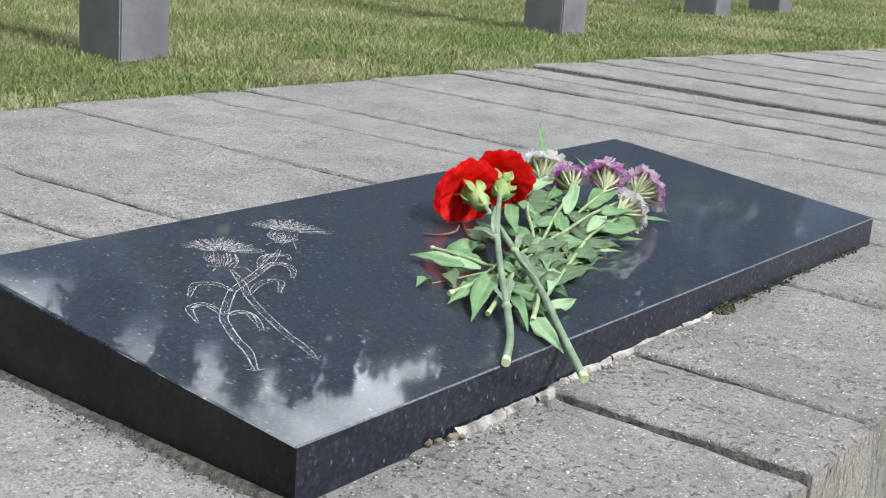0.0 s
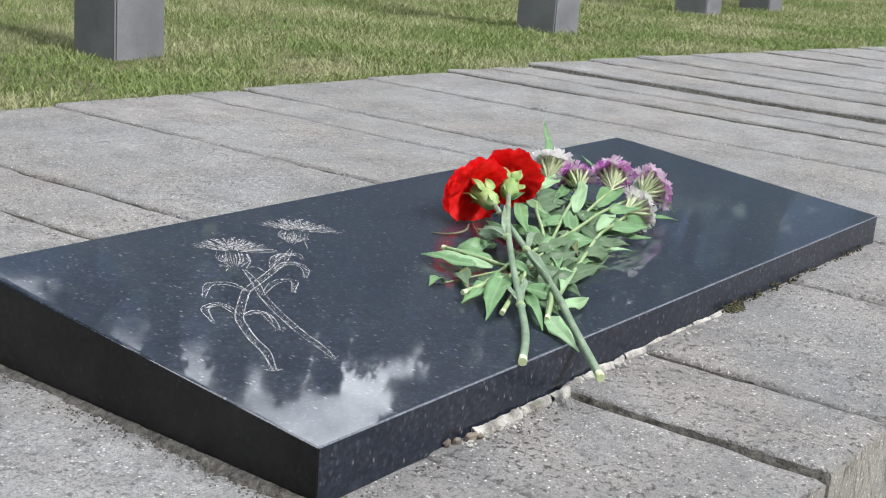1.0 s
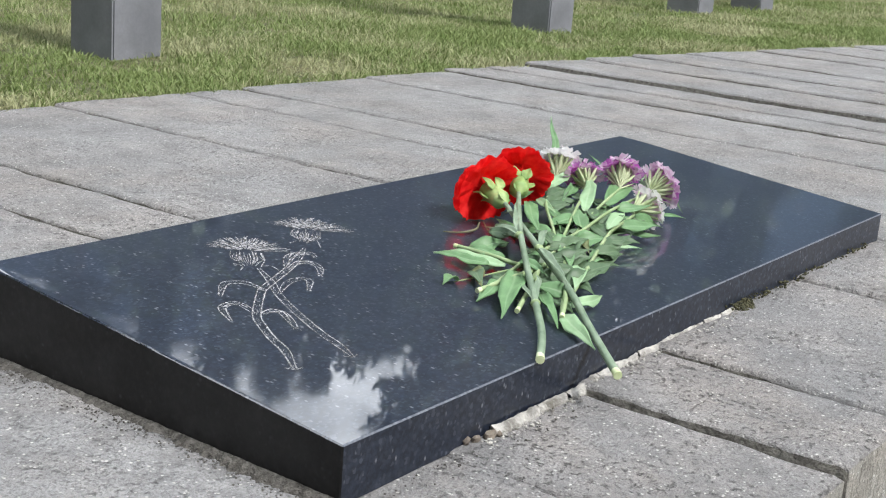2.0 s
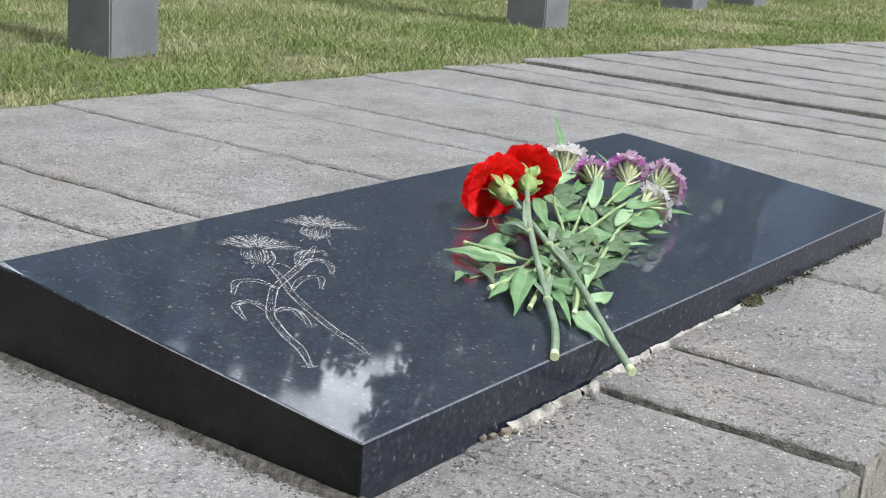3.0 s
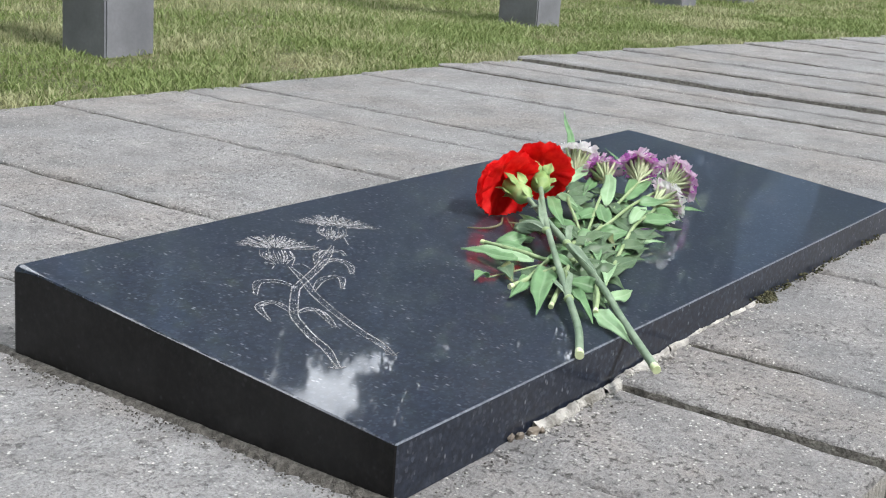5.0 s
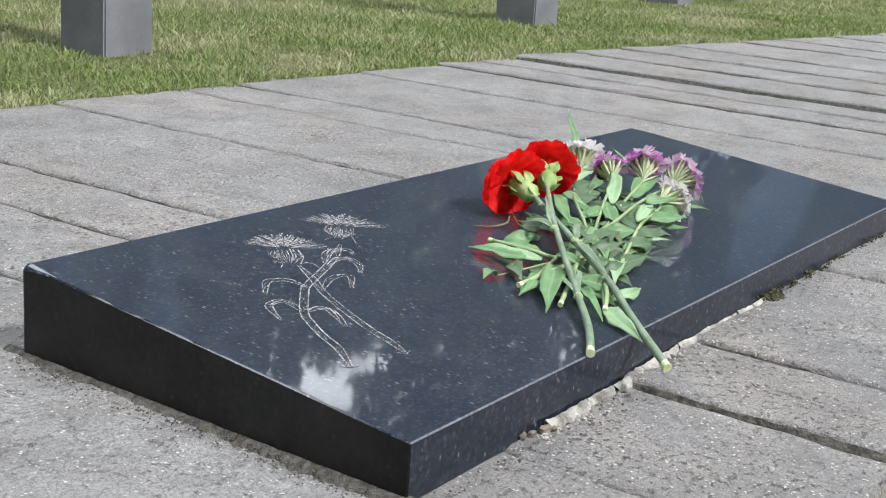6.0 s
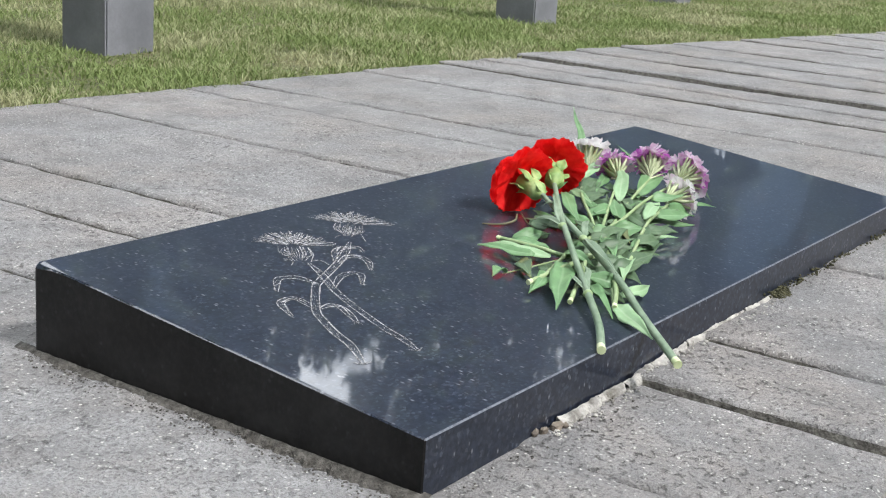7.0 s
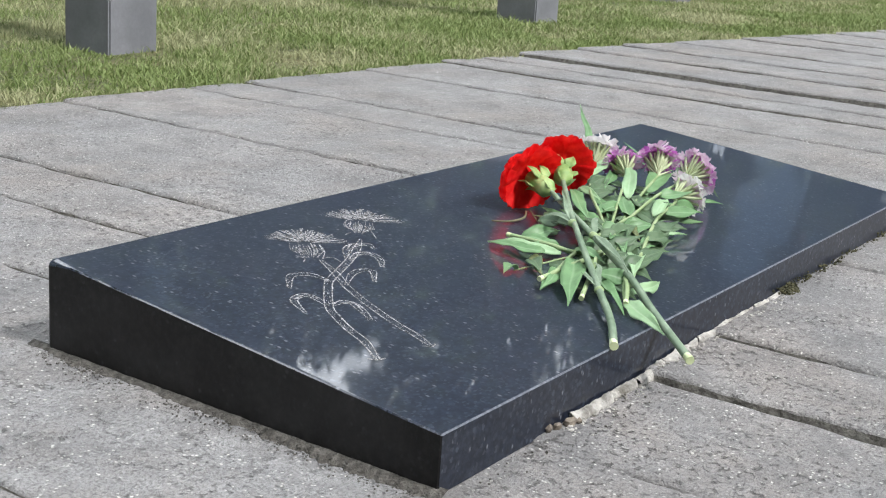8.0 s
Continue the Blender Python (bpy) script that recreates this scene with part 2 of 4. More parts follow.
WILT = make_stem("withered_leaf", (0.075, 0.080, 0.040), (0.15, 0.15, 0.085))
GRASS, SOIL, POST = make_grass(), make_soil(), make_post()
MOSS = make_plain("green_brown_moss", (0.030, 0.031, 0.012), (0.090, 0.085, 0.040), 90.0)
DIRT_AND_SHADE = make_plain("brown_dirt_and_foot_shade", (0.045, 0.041, 0.035), (0.15, 0.14, 0.125), 140.0)
STONE = make_plain("tan_gravel", (0.27, 0.23, 0.18), (0.12, 0.10, 0.085), 60.0)
JOINT = make_plain("joint_dirt", (0.065, 0.060, 0.052), (0.19, 0.18, 0.16), 120.0)
BARK = make_plain("grey_brown_bark", (0.13, 0.10, 0.075), (0.06, 0.048, 0.038), 6.0, 0.9, 0.03)
CROWN = make_plain("summer_foliage", (0.060, 0.095, 0.045), (0.10, 0.14, 0.075), 1.5, 0.7, 0.01)

# ---- building helpers ----
U = 0.75            # metres to one unit of the plan below
W, L = 0.60, 1.637  # the slab's depth and width, in plan units
FRONT, RISE = 0.055, 0.10


def top(x, y, h=0.0):
    """A point h over the slab's sloping face."""
    return Vector((x, y, FRONT + RISE * y + h))


def base(name, at=(0, 0, 0)):
    ob = new(name)
    ob.location = Vector(at) * U
    ob.empty_display_size = 0.02
    return ob


def origin_of(ob):
    at = Vector((0, 0, 0))
    while ob is not None:
        at = at + ob.location
        ob = ob.parent
    return at


def part(name, bm, material, parent=None, label="", smooth=True):
    """One mesh object from a bmesh in plan units, under a thing or a part."""
    at = origin_of(parent)
    for v in bm.verts:
        v.co = v.co * U - at
    for f in bm.faces:
        f.smooth = smooth
    me = bpy.data.meshes.new(name)
    bm.to_mesh(me)
    bm.free()
    me.materials.append(material)
    ob = new(name, me)
    ob.parent = parent
    if label:
        tagged(ob, label)
    return ob


def smooth_path(points, steps):
    """Catmull-Rom through the points."""
    p = [Vector(q) for q in points]
    p = [p[0] * 2 - p[1]] + p + [p[-1] * 2 - p[-2]]
    out = []
    for i in range(1, len(p) - 2):
        for s in range(steps):
            t = s / steps
            a, b, c, d = p[i - 1:i + 3]
            out.append(0.5 * ((2 * b) + (c - a) * t + (2 * a - 5 * b + 4 * c - d) * t * t + (3 * b - a - 3 * c + d) * t ** 3))
    return out + [p[-2]]


def tube(points, radii, sides=8, steps=5, caps=True):
    bm = bmesh.new()
    path = smooth_path(points, steps)
    rings = []
    n = len(path) - 1
    for i, q in enumerate(path):
        way = (path[min(i + 1, n)] - path[max(i - 1, 0)]).normalized()
        side = way.cross(Vector((0.13, 0.21, 1))).normalized()
        up = side.cross(way)
        f = i / n * (len(radii) - 1)
        k = min(int(f), len(radii) - 2)
        r = radii[k] + (radii[k + 1] - radii[k]) * (f - k)
        rings.append([bm.verts.new(q + r * (math.cos(a) * side + math.sin(a) * up)) for a in (2 * math.pi * j / sides for j in range(sides))])
    for a, b in zip(rings, rings[1:]):
        for j in range(sides):
            bm.faces.new((a[j], a[(j + 1) % sides], b[(j + 1) % sides], b[j]))
    if caps:
        for f in (bm.faces.new(rings[0][::-1]), bm.faces.new(rings[-1])):
            for e in f.edges:
                e.smooth = False
    return bm


UPRIGHT = (-0.42, -0.36, 0.83)      # leaves in a bunch lean open to this side


def blade(a, b, width, arch=0.0, fold=0.25, curl=0.0, rows=9, face=(0, 0.1, 1), twist=0.0, seed=0.0):
    """A lance-shaped leaf from a to b with a folded midrib, a waved margin, a thin body and UVs across it."""
    a, b = Vector(a), Vector(b)
    way = b - a
    long = way.length
    way = way / long
    side = way.cross(Vector(face)).normalized()
    up = side.cross(way).normalized()
    bm = bmesh.new()
    uv = bm.loops.layers.uv.new("UVMap")
    across = (-1.0, -0.6, -0.12, 0.12, 0.6, 1.0)
    last = len(across) - 1
    grid = []
    for i in range(rows + 1):
        t = i / rows
        w = width * 0.5 * max(0.05, (math.sin(math.pi * (0.03 + 0.97 * t) ** 0.72) ** 1.05) * (1.12 - 0.3 * t))
        bend = noise.noise(Vector((a.x * 40 + seed, t * 1.6, b.y * 40))) * long * 0.10 * math.sin(math.pi * t * 0.9)
        mid = a + way * long * t + up * (arch * math.sin(math.pi * t) - curl * t * t) + side * bend
        ang = twist * (t - 0.3)
        s2, u2 = side * math.cos(ang) + up * math.sin(ang), up * math.cos(ang) - side * math.sin(ang)
        row = []
        for c in across:
            margin = noise.noise(mid * 75 + Vector((c * 3 + seed, 5, 0)))
            lift = fold * abs(c) + 0.24 * math.sin(7 * t + 2 * c + seed) * abs(c) + 0.6 * c * c * noise.noise(mid * 48 + Vector((c, seed, 0)))
            row.append(bm.verts.new(mid + s2 * w * c * (1 + 0.14 * margin) + u2 * w * lift))
        grid.append(row)
    for i in range(rows):
        for j in range(last):
            f = bm.faces.new((grid[i][j], grid[i][j + 1], grid[i + 1][j + 1], grid[i + 1][j]))
            for lp, (u, v) in zip(f.loops, ((j, i), (j + 1, i), (j + 1, i + 1), (j, i + 1))):
                lp[uv].uv = (0.5 + across[u] * 0.5, v / rows)
    bmesh.ops.recalc_face_normals(bm, faces=bm.faces)
    bmesh.ops.solidify(bm, geom=bm.faces[:], thickness=0.0006)
    return bm


def lump(at, size, seed, rough=0.3, detail=2):
    bm = bmesh.new()
    bmesh.ops.create_icosphere(bm, subdivisions=detail, radius=1.0)
    for v in bm.verts:
        k = 1 + rough * noise.noise(v.co * 1.7 + Vector((seed, 2 * seed, 0)))
        v.co = Vector((v.co.x * size[0], v.co.y * size[1], v.co.z * size[2])) * k + Vector(at)
    return bm


def joined(bms):
    out = bmesh.new()
    for bm in bms:
        me = bpy.data.meshes.new("piece")
        bm.to_mesh(me)
        bm.free()
        out.from_mesh(me)
        bpy.data.meshes.remove(me)
    return out


# ---- ground and grass ----
# the turf's edge along the pavement, in plan units
BORDER = ((-6.0, 2.02), (0.0, 2.0), (1.6, 2.0), (2.3, 1.965), (3.3, 1.93), (4.0, 1.87), (4.7, 1.74), (6.0, 1.52), (9.0, 0.9), (14.0, -0.4))


def border(x):
    for (x0, y0), (x1, y1) in zip(BORDER, BORDER[1:]):
        if x <= x1:
            return y0 + (y1 - y0) * (x - x0) / (x1 - x0)
    return BORDER[-1][1]


def ground_height(x, y):
    lawn = -0.012 + 0.012 * noise.noise(Vector((x * 0.7, y * 0.7, 3.0))) + 0.006 * noise.noise(Vector((x * 3, y * 3, 7.0)))
    if y < border(x) - 0.04:
        return -0.32 if y < 0.4 else -0.09
    return lawn


def build_ground():
    bm = bmesh.new()
    xs = [-2000, -300, -60, -15] + [-7 + 0.25 * i for i in range(100)] + [25, 60, 300, 2000]
    ys = [-2000, -300, -60, -12, -4, -1.5, -0.5] + [0.0, 0.4] + [0.6 + 0.04 * i for i in range(40)] + [2.2 + 0.2 * i for i in range(40)] + [14, 25, 60, 300, 2000]
    grid = [[bm.verts.new((x, y, ground_height(x, y))) for x in xs] for y in ys]
    for j in range(len(ys) - 1):
        for i in range(len(xs) - 1):
            bm.faces.new((grid[j][i], grid[j][i + 1], grid[j + 1][i + 1], grid[j + 1][i]))
    ob = part("ground", bm, SOIL)
    tagged(ob, "mown turf ground with dry brown and green patches", "ground", kind="structure")


def build_grass():
    rng = np.random.default_rng(4)
    verts, faces = [], []
    count = 0
    bands = ((0.0, 0.5, 64000), (0.5, 1.5, 100000), (1.5, 4.5, 110000))
    for d0, d1, many in bands:
        x = rng.uniform(0.6, 12.5, many)
        d = rng.uniform(d0, d1, many)
        for px, pd in zip(x, d):
            py = border(px) + pd - 0.02 + 0.03 * noise.noise(Vector((px * 6, 1.0, 0))) + 0.012 * noise.noise(Vector((px * 31, 4.0, 0)))
            if py > 2.2 + 1.75 * (px - 0.6):
                continue
            clump = noise.noise(Vector((px * 2.3, py * 2.3, 0.5))) + 0.7 * noise.noise(Vector((px * 9, py * 9, 2.5)))
            if clump < -0.45 and rng.random() < 0.6:
                continue
            h = (0.028 + 0.016 * clump) * rng.uniform(0.5, 1.3)
            if rng.random() < 0.03:
                h *= 1.6
            if pd < 0.06:
                h *= 0.75
            w = rng.uniform(0.0012, 0.0028) * (1 + 0.08 * px)
            a = rng.uniform(0, 2 * math.pi)
            b = rng.uniform(0, 2 * math.pi)
            lean = h * rng.uniform(0.2, 1.3)
            cx, cy = math.cos(a) * w, math.sin(a) * w
            lx, ly = math.cos(b) * lean, math.sin(b) * lean
            z = ground_height(px, py) - 0.004
            verts += [(px - cx, py - cy, z), (px + cx, py + cy, z),
                      (px + cx * 0.8 + lx * 0.35, py + cy * 0.8 + ly * 0.35, z + h * 0.62), (px - cx * 0.8 + lx * 0.35, py - cy * 0.8 + ly * 0.35, z + h * 0.62),
                      (px + lx, py + ly, z + h)]
            faces += [(count, count + 1, count + 2, count + 3), (count + 3, count + 2, count + 4)]
            count += 5
    me = bpy.data.meshes.new("grass")
    me.from_pydata([(vx * U, vy * U, vz * U) for vx, vy, vz in verts], [], faces)
    me.materials.append(GRASS)
    tagged(new("grass", me), "short mown grass, green with dry straw patches", "grass", kind="stuff")


# ---- pavement: long cast boards of concrete that lap like low steps ----
# each board: its near side, far side, height, fall across it
JOINTS = (-2.6, -2.1, -1.62, -1.15, -0.72, -0.28, 0.20, 0.468, 0.685, 1.21, 1.655, 1.875, 2.42, 2.835, 3.08, 3.33, 3.72, 4.05, 4.42, 4.95, 5.3, 5.8, 6.25, 6.7, 7.3, 7.9, 8.6, 9.4, 10.3, 11.4, 12.6)
LEVEL = {-0.72: -0.010, -0.28: -0.011, 0.20: -0.010, 0.468: 0.000, 0.685: 0.002, 1.21: 0.005, 1.655: 0.002, 1.875: 0.003, 2.42: 0.004, 2.835: 0.009, 3.08: 0.005, 3.33: 0.011}
FALL = {0.20: 0.001, 0.468: 0.003, 0.685: 0.001, 1.21: 0.005, 1.655: 0.003, 1.875: 0.003, 2.42: 0.004}
KERB = -0.362


def board(x0, x1, z, seed, gap, fall):
    """One board with a worn top, ragged near edge and full depth."""
    y1 = max(border(x0), border(x1)) + 0.06
    y0 = KERB + 0.004 * math.sin(seed * 2.3)
    n = max(3, min(12, int((x1 - x0) / 0.04)))
    wide = x1 - x0
    cuts = [0.0, 0.004 / wide, 0.013 / wide] + [(i + 0.5) / n for i in range(n)] + [1 - 0.005 / wide, 1.0]
    nx = len(cuts) - 1
    ny = 200
    bm = bmesh.new()
    grid = []
    for j in range(ny + 1):
        y = y0 + (y1 - y0) * j / ny
        row = []
        rag0 = 0.0035 * noise.noise(Vector((seed, y * 3, 0))) + 0.007 * noise.noise(Vector((seed, y * 24, 5))) + 0.004 * noise.noise(Vector((seed, y * 70, 5)))
        if x0 == 0.20:
            # runs unbroken into the next board in front
            k = min(1.0, max(0.0, (y - 0.62) / 0.2))
            rag0 -= 0.016 * (1 - k)
        rag1 = 0.004 * noise.noise(Vector((seed + 50, y * 5, 0))) + 0.003 * noise.noise(Vector((seed + 50, y * 21, 0)))
        for i, s in enumerate(cuts):
            x = x0 + gap + rag0 + (wide - gap + rag1 - rag0 - 0.001) * s
            lift = 0.0030 * noise.noise(Vector((x * 5, y * 3.5, seed))) + 0.0022 * noise.noise(Vector((x * 19, y * 15, seed)))
            if x0 < 0.3:
                k = min(1.0, max(0.0, y / 0.7))
                lift += 0.008 * k * k * (3 - 2 * k)
            if i in (0, nx):
                lift -= 0.0020 + 0.002 * noise.noise(Vector((x, y * 14, seed + 9)))
                if i == 0 and x0 > 0.6:
                    lift -= 0.009 * max(0.0, noise.noise(Vector((seed * 5, y * 2.6, 4))) + 0.15)
            if i == 1:
                lift -= 0.0016
            if i == 0:
                lift -= 0.0035
            if j == 0:
                lift -= 0.004
            back = y0 + (border(x) + 0.01 - y0) * j / ny
            row.append(bm.verts.new((x, back, z - fall * s + lift)))
        grid.append(row)
    for j in range(ny):
        for i in range(nx):
            bm.faces.new((grid[j][i], grid[j][i + 1], grid[j + 1][i + 1], grid[j + 1][i]))
    rim = grid[0] + [r[-1] for r in grid[1:]] + grid[-1][-2::-1] + [r[0] for r in grid[-2:0:-1]]
    foot = [bm.verts.new((v.co.x, v.co.y, -0.36)) for v in rim]
    for i in range(len(rim)):
        k = (i + 1) % len(rim)
        f = bm.faces.new((rim[k], rim[i], foot[i], foot[k]))
        if i < nx:
            f.material_index = 1
        elif i >= nx + ny:
            f.material_index = 2
    for e in bm.edges:
        if len(e.link_faces) == 2 and e.calc_face_angle(0.0) > 0.9:
            e.smooth = False
    return bm


def joint(x, z, seed):
    """Dirt and crumbled concrete that fill a joint to an uneven height."""
    bm = bmesh.new()
    y0, y1 = KERB + 0.02, border(x) + 0.03
    prev = None
    for j in range(141):
        y = y0 + (y1 - y0) * j / 140
        k = min(1.0, max(0.0, y / 0.7)) if x < 0.5 else 0.0
        h = z + 0.008 * k * k * (3 - 2 * k) - 0.011 + 0.010 * noise.noise(Vector((seed * 3.1, y * 3.5, 2))) + 0.004 * noise.noise(Vector((seed, y * 26, 8)))
        ring = [bm.verts.new((x - 0.016, y, h)), bm.verts.new((x + 0.003, y, h - 0.003)), bm.verts.new((x + 0.020, y, h))]
        if prev:
            for k in range(2):
                bm.faces.new((prev[k], prev[k + 1], ring[k + 1], ring[k]))
        prev = ring
    return bm


def build_pavement():
    deck = base("pavement")
    tagged(deck, "weathered grey concrete pavement of long cast boards with open joints", "pavement", kind="structure")
    rng = random.Random(8)
    far = 0.0
    for n, (x0, x1) in enumerate(zip(JOINTS, JOINTS[1:])):
        z = LEVEL.get(x0, 0.008 if x0 > 3 else -0.010) + rng.uniform(-0.0005, 0.0005)
        fall = FALL.get(x0, 0.007 if x0 > 3.4 else 0.011 if x0 > 2.7 else 0.003)
        gap = {0.20: 0.003, 0.468: 0.006, 0.685: 0.004, 1.21: 0.006, 1.655: 0.003, 1.875: 0.005}.get(x0, 0.006)
        ob = part("board", board(x0, x1, z, n + 1.0, gap, fall), PAVING, deck)
        ob.data.materials.append(EDGE)
        ob.data.materials.append(JOINT)
        if n and x0 != 0.20:
            part("joint_filling", joint(x0, min(z, far), n + 0.5), JOINT, deck)
        far = z - fall


# ---- slab ----
def build_slab():
    slab = base("memorial_slab")
    tagged(slab, "polished black granite memorial slab, wedge-shaped, with engraved flowers, lying on concrete", "memorial slab")
    bm = bmesh.new()
    prof = ((0.0, -0.014), (W, -0.014), (W, FRONT + RISE * W), (0.0, FRONT))
    a = [bm.verts.new((0.0, y, z)) for y, z in prof]
    b = [bm.verts.new((L, y, z)) for y, z in prof]
    bm.faces.new(a[::-1])
    bm.faces.new(b)
    for i in range(4):
        bm.faces.new((a[i], a[(i + 1) % 4], b[(i + 1) % 4], b[i]))
    bmesh.ops.recalc_face_normals(bm, faces=bm.faces)
    back = [e for e in bm.edges if all(v.co.y > 0.5 and v.co.z > 0.05 for v in e.verts)]
    rest = [e for e in bm.edges if e not in back]
    ends = [e for e in rest if e.verts[0].co.x == e.verts[1].co.x and abs(e.verts[0].co.z - e.verts[1].co.z) > 0.10]
    bmesh.ops.bevel(bm, geom=ends, offset=0.007, segments=4, profile=0.5, affect="EDGES")
    tops = [e for e in bm.edges if all(v.co.z > FRONT - 0.001 for v in e.verts) and e.calc_face_angle(0) > 0.5]
    backs = [e for e in tops if all(v.co.y > W - 0.02 for v in e.verts)]
    bmesh.ops.bevel(bm, geom=backs, offset=0.012, segments=6, profile=0.5, affect="EDGES")
    tops = [e for e in bm.edges if e.is_valid and e.calc_face_angle(0) > 0.6]
    arris = bmesh.ops.bevel(bm, geom=tops, offset=0.0016, segments=1, profile=0.5, affect="EDGES")
    for f in arris["faces"]:
        c = f.calc_center_median()
        if c.z > FRONT - 0.01 and c.y < 0.01:
            f.material_index = 1
    # the -x end gets the duller copy whose blacker base carries its shade
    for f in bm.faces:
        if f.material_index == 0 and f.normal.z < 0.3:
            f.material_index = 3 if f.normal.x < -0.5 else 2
    stone = part("stone", bm, GRANITE, slab, smooth=False)
    stone.data.materials.append(ARRIS)
    stone.data.materials.append(SAWN)
    stone.data.materials.append(DULL_SHADED)
    build_engraving(slab)


def scratch(points, width, steps=4):
    """A flat engraved line on the slab's face."""
    path = smooth_path([top(x, y, 0.0006) for x, y in points], steps)
    bm = bmesh.new()
    prev = None
    for i, q in enumerate(path):
        way = (path[min(i + 1, len(path) - 1)] - path[max(i - 1, 0)]).normalized()
        side = way.cross(Vector((0, -RISE, 1))).normalized()
        w = 0.85 * width * (0.75 + 0.5 * noise.noise(q * 60))
        pair = (bm.verts.new(q - side * w), bm.verts.new(q + side * w))
        if prev:
            bm.faces.new((prev[0], prev[1], pair[1], pair[0]))
        prev = pair
    return bm


def twin(points, gap, width):
    """The two outlines of an engraved stem or leaf."""
    path = [Vector((x, y, 0)) for x, y in points]
    out = []
    for s in (-1, 1):
        line = []
        for i, q in enumerate(path):
            way = (path[min(i + 1, len(path) - 1)] - path[max(i - 1, 0)]).normalized()
            k = gap * (1.0 if 0 < i < len(path) - 1 else 0.35) * s
            line.append((q.x - way.y * k, q.y + way.x * k))
        out.append(scratch(line, width))
    # stippled shading between the outlines
    dice = random.Random(int(points[0][0] * 9000))
    for a, b in zip(path, path[1:]):
        way = (b - a).normalized()
        for n in range(int((b - a).length / 0.0022)):
            p = a.lerp(b, dice.random()) + Vector((-way.y, way.x, 0)) * gap * dice.uniform(-0.9, 0.9)
            q = p + (way + Vector((-way.y, way.x, 0)) * dice.uniform(-0.5, 0.5)) * dice.uniform(0.002, 0.006)
            out.append(scratch([p.xy, q.xy], dice.uniform(0.0002, 0.0005), 2))
    return out


def engraved_bloom(centre, left, right, neck, rng):
    """A fan of engraved petals over a hatched calyx."""
    c, n = Vector((*centre, 0)), Vector((*neck, 0))
    a, b = Vector((*left, 0)), Vector((*right, 0))
    out = []
    for i in range(84):
        f = i / 83
        crown = (c - n).normalized() * 0.042 * math.sin(math.pi * f)
        tip = a.lerp(b, f) + crown + Vector((rng.uniform(-.008, .008), rng.uniform(-.008, .008), 0))
        start = c.lerp(tip, rng.uniform(0.12, 0.45))
        bend = start.lerp(tip, 0.5) + Vector((rng.uniform(-.004, .004), rng.uniform(-.004, .004), 0))
        out.append(scratch([start.xy, bend.xy, tip.xy], rng.uniform(0.0004, 0.0013), 3))
    cross = Vector((-(c - n).y, (c - n).x, 0)).normalized()
    for i in range(34):
        f = rng.uniform(-1, 1)
        p = c + cross * 0.024 * f
        q = n + cross * 0.009 * f
        m = p.lerp(q, 0.5) + cross * 0.008 * f
        a0, a1 = rng.uniform(0, 0.4), rng.uniform(0.6, 1)
        out.append(scratch([p.lerp(q, a0).xy, m.xy, p.lerp(q, a1).xy], 0.0006, 3))
    return out


def build_engraving(slab):
    rng = random.Random(5)
    one = twin(((0.296, 0.405), (0.275, 0.363), (0.247, 0.320), (0.221, 0.262), (0.200, 0.204), (0.192, 0.171), (0.180, 0.139)), 0.0050, 0.0011)
    one += [scratch(((0.172, 0.147), (0.179, 0.139), (0.190, 0.141)), 0.0012)]
    one += twin(((0.251, 0.325), (0.289, 0.346), (0.314, 0.349), (0.324, 0.338), (0.294, 0.312)), 0.0045, 0.0010)
    one += twin(((0.245, 0.347), (0.242, 0.374), (0.229, 0.384), (0.212, 0.386), (0.179, 0.358)), 0.0048, 0.0010)
    one += [scratch(((0.302, 0.406), (0.328, 0.424), (0.340, 0.441)), 0.0011), scratch(((0.305, 0.409), (0.318, 0.402), (0.315, 0.385)), 0.0011),
            scratch(((0.269, 0.412), (0.283, 0.422), (0.278, 0.435)), 0.0011)]
    one += engraved_bloom((0.330, 0.462), (0.297, 0.505), (0.388, 0.434), (0.290, 0.416), rng)
    part("engraved_flower", joined(one), ETCH, slab, "frosted white engraved flower drawing")
    two = twin(((0.414, 0.429), (0.376, 0.406), (0.324, 0.380), (0.253, 0.351), (0.231, 0.338), (0.175, 0.291), (0.156, 0.264), (0.138, 0.230), (0.124, 0.195), (0.096, 0.154)), 0.0052, 0.0012)
    two += [scratch(((0.088, 0.163), (0.095, 0.154), (0.106, 0.152)), 0.0014)]
    for leaf in (((0.175, 0.295), (0.182, 0.319), (0.178, 0.333), (0.153, 0.329), (0.134, 0.294)),
                 ((0.183, 0.290), (0.201, 0.290), (0.207, 0.278), (0.198, 0.256), (0.185, 0.233)),
                 ((0.333, 0.384), (0.365, 0.393), (0.378, 0.381), (0.371, 0.361), (0.349, 0.341)),
                 ((0.335, 0.392), (0.363, 0.414), (0.387, 0.419), (0.406, 0.408), (0.399, 0.393))):
        two += twin(leaf, 0.0048, 0.0011)
        mids = [(p[0] + rng.uniform(-.003, .003), p[1] + rng.uniform(-.003, .003)) for p in leaf[1:4]]
        two.append(scratch(mids, 0.0015))
    two += [scratch(((0.433, 0.443), (0.460, 0.449), (0.439, 0.420)), 0.0011), scratch(((0.412, 0.455), (0.427, 0.457)), 0.0011)]
    two += engraved_bloom((0.478, 0.484), (0.450, 0.532), (0.535, 0.444), (0.432, 0.448), rng)
    part("engraved_flower", joined(two), ETCH, slab, "frosted white engraved flower drawing")


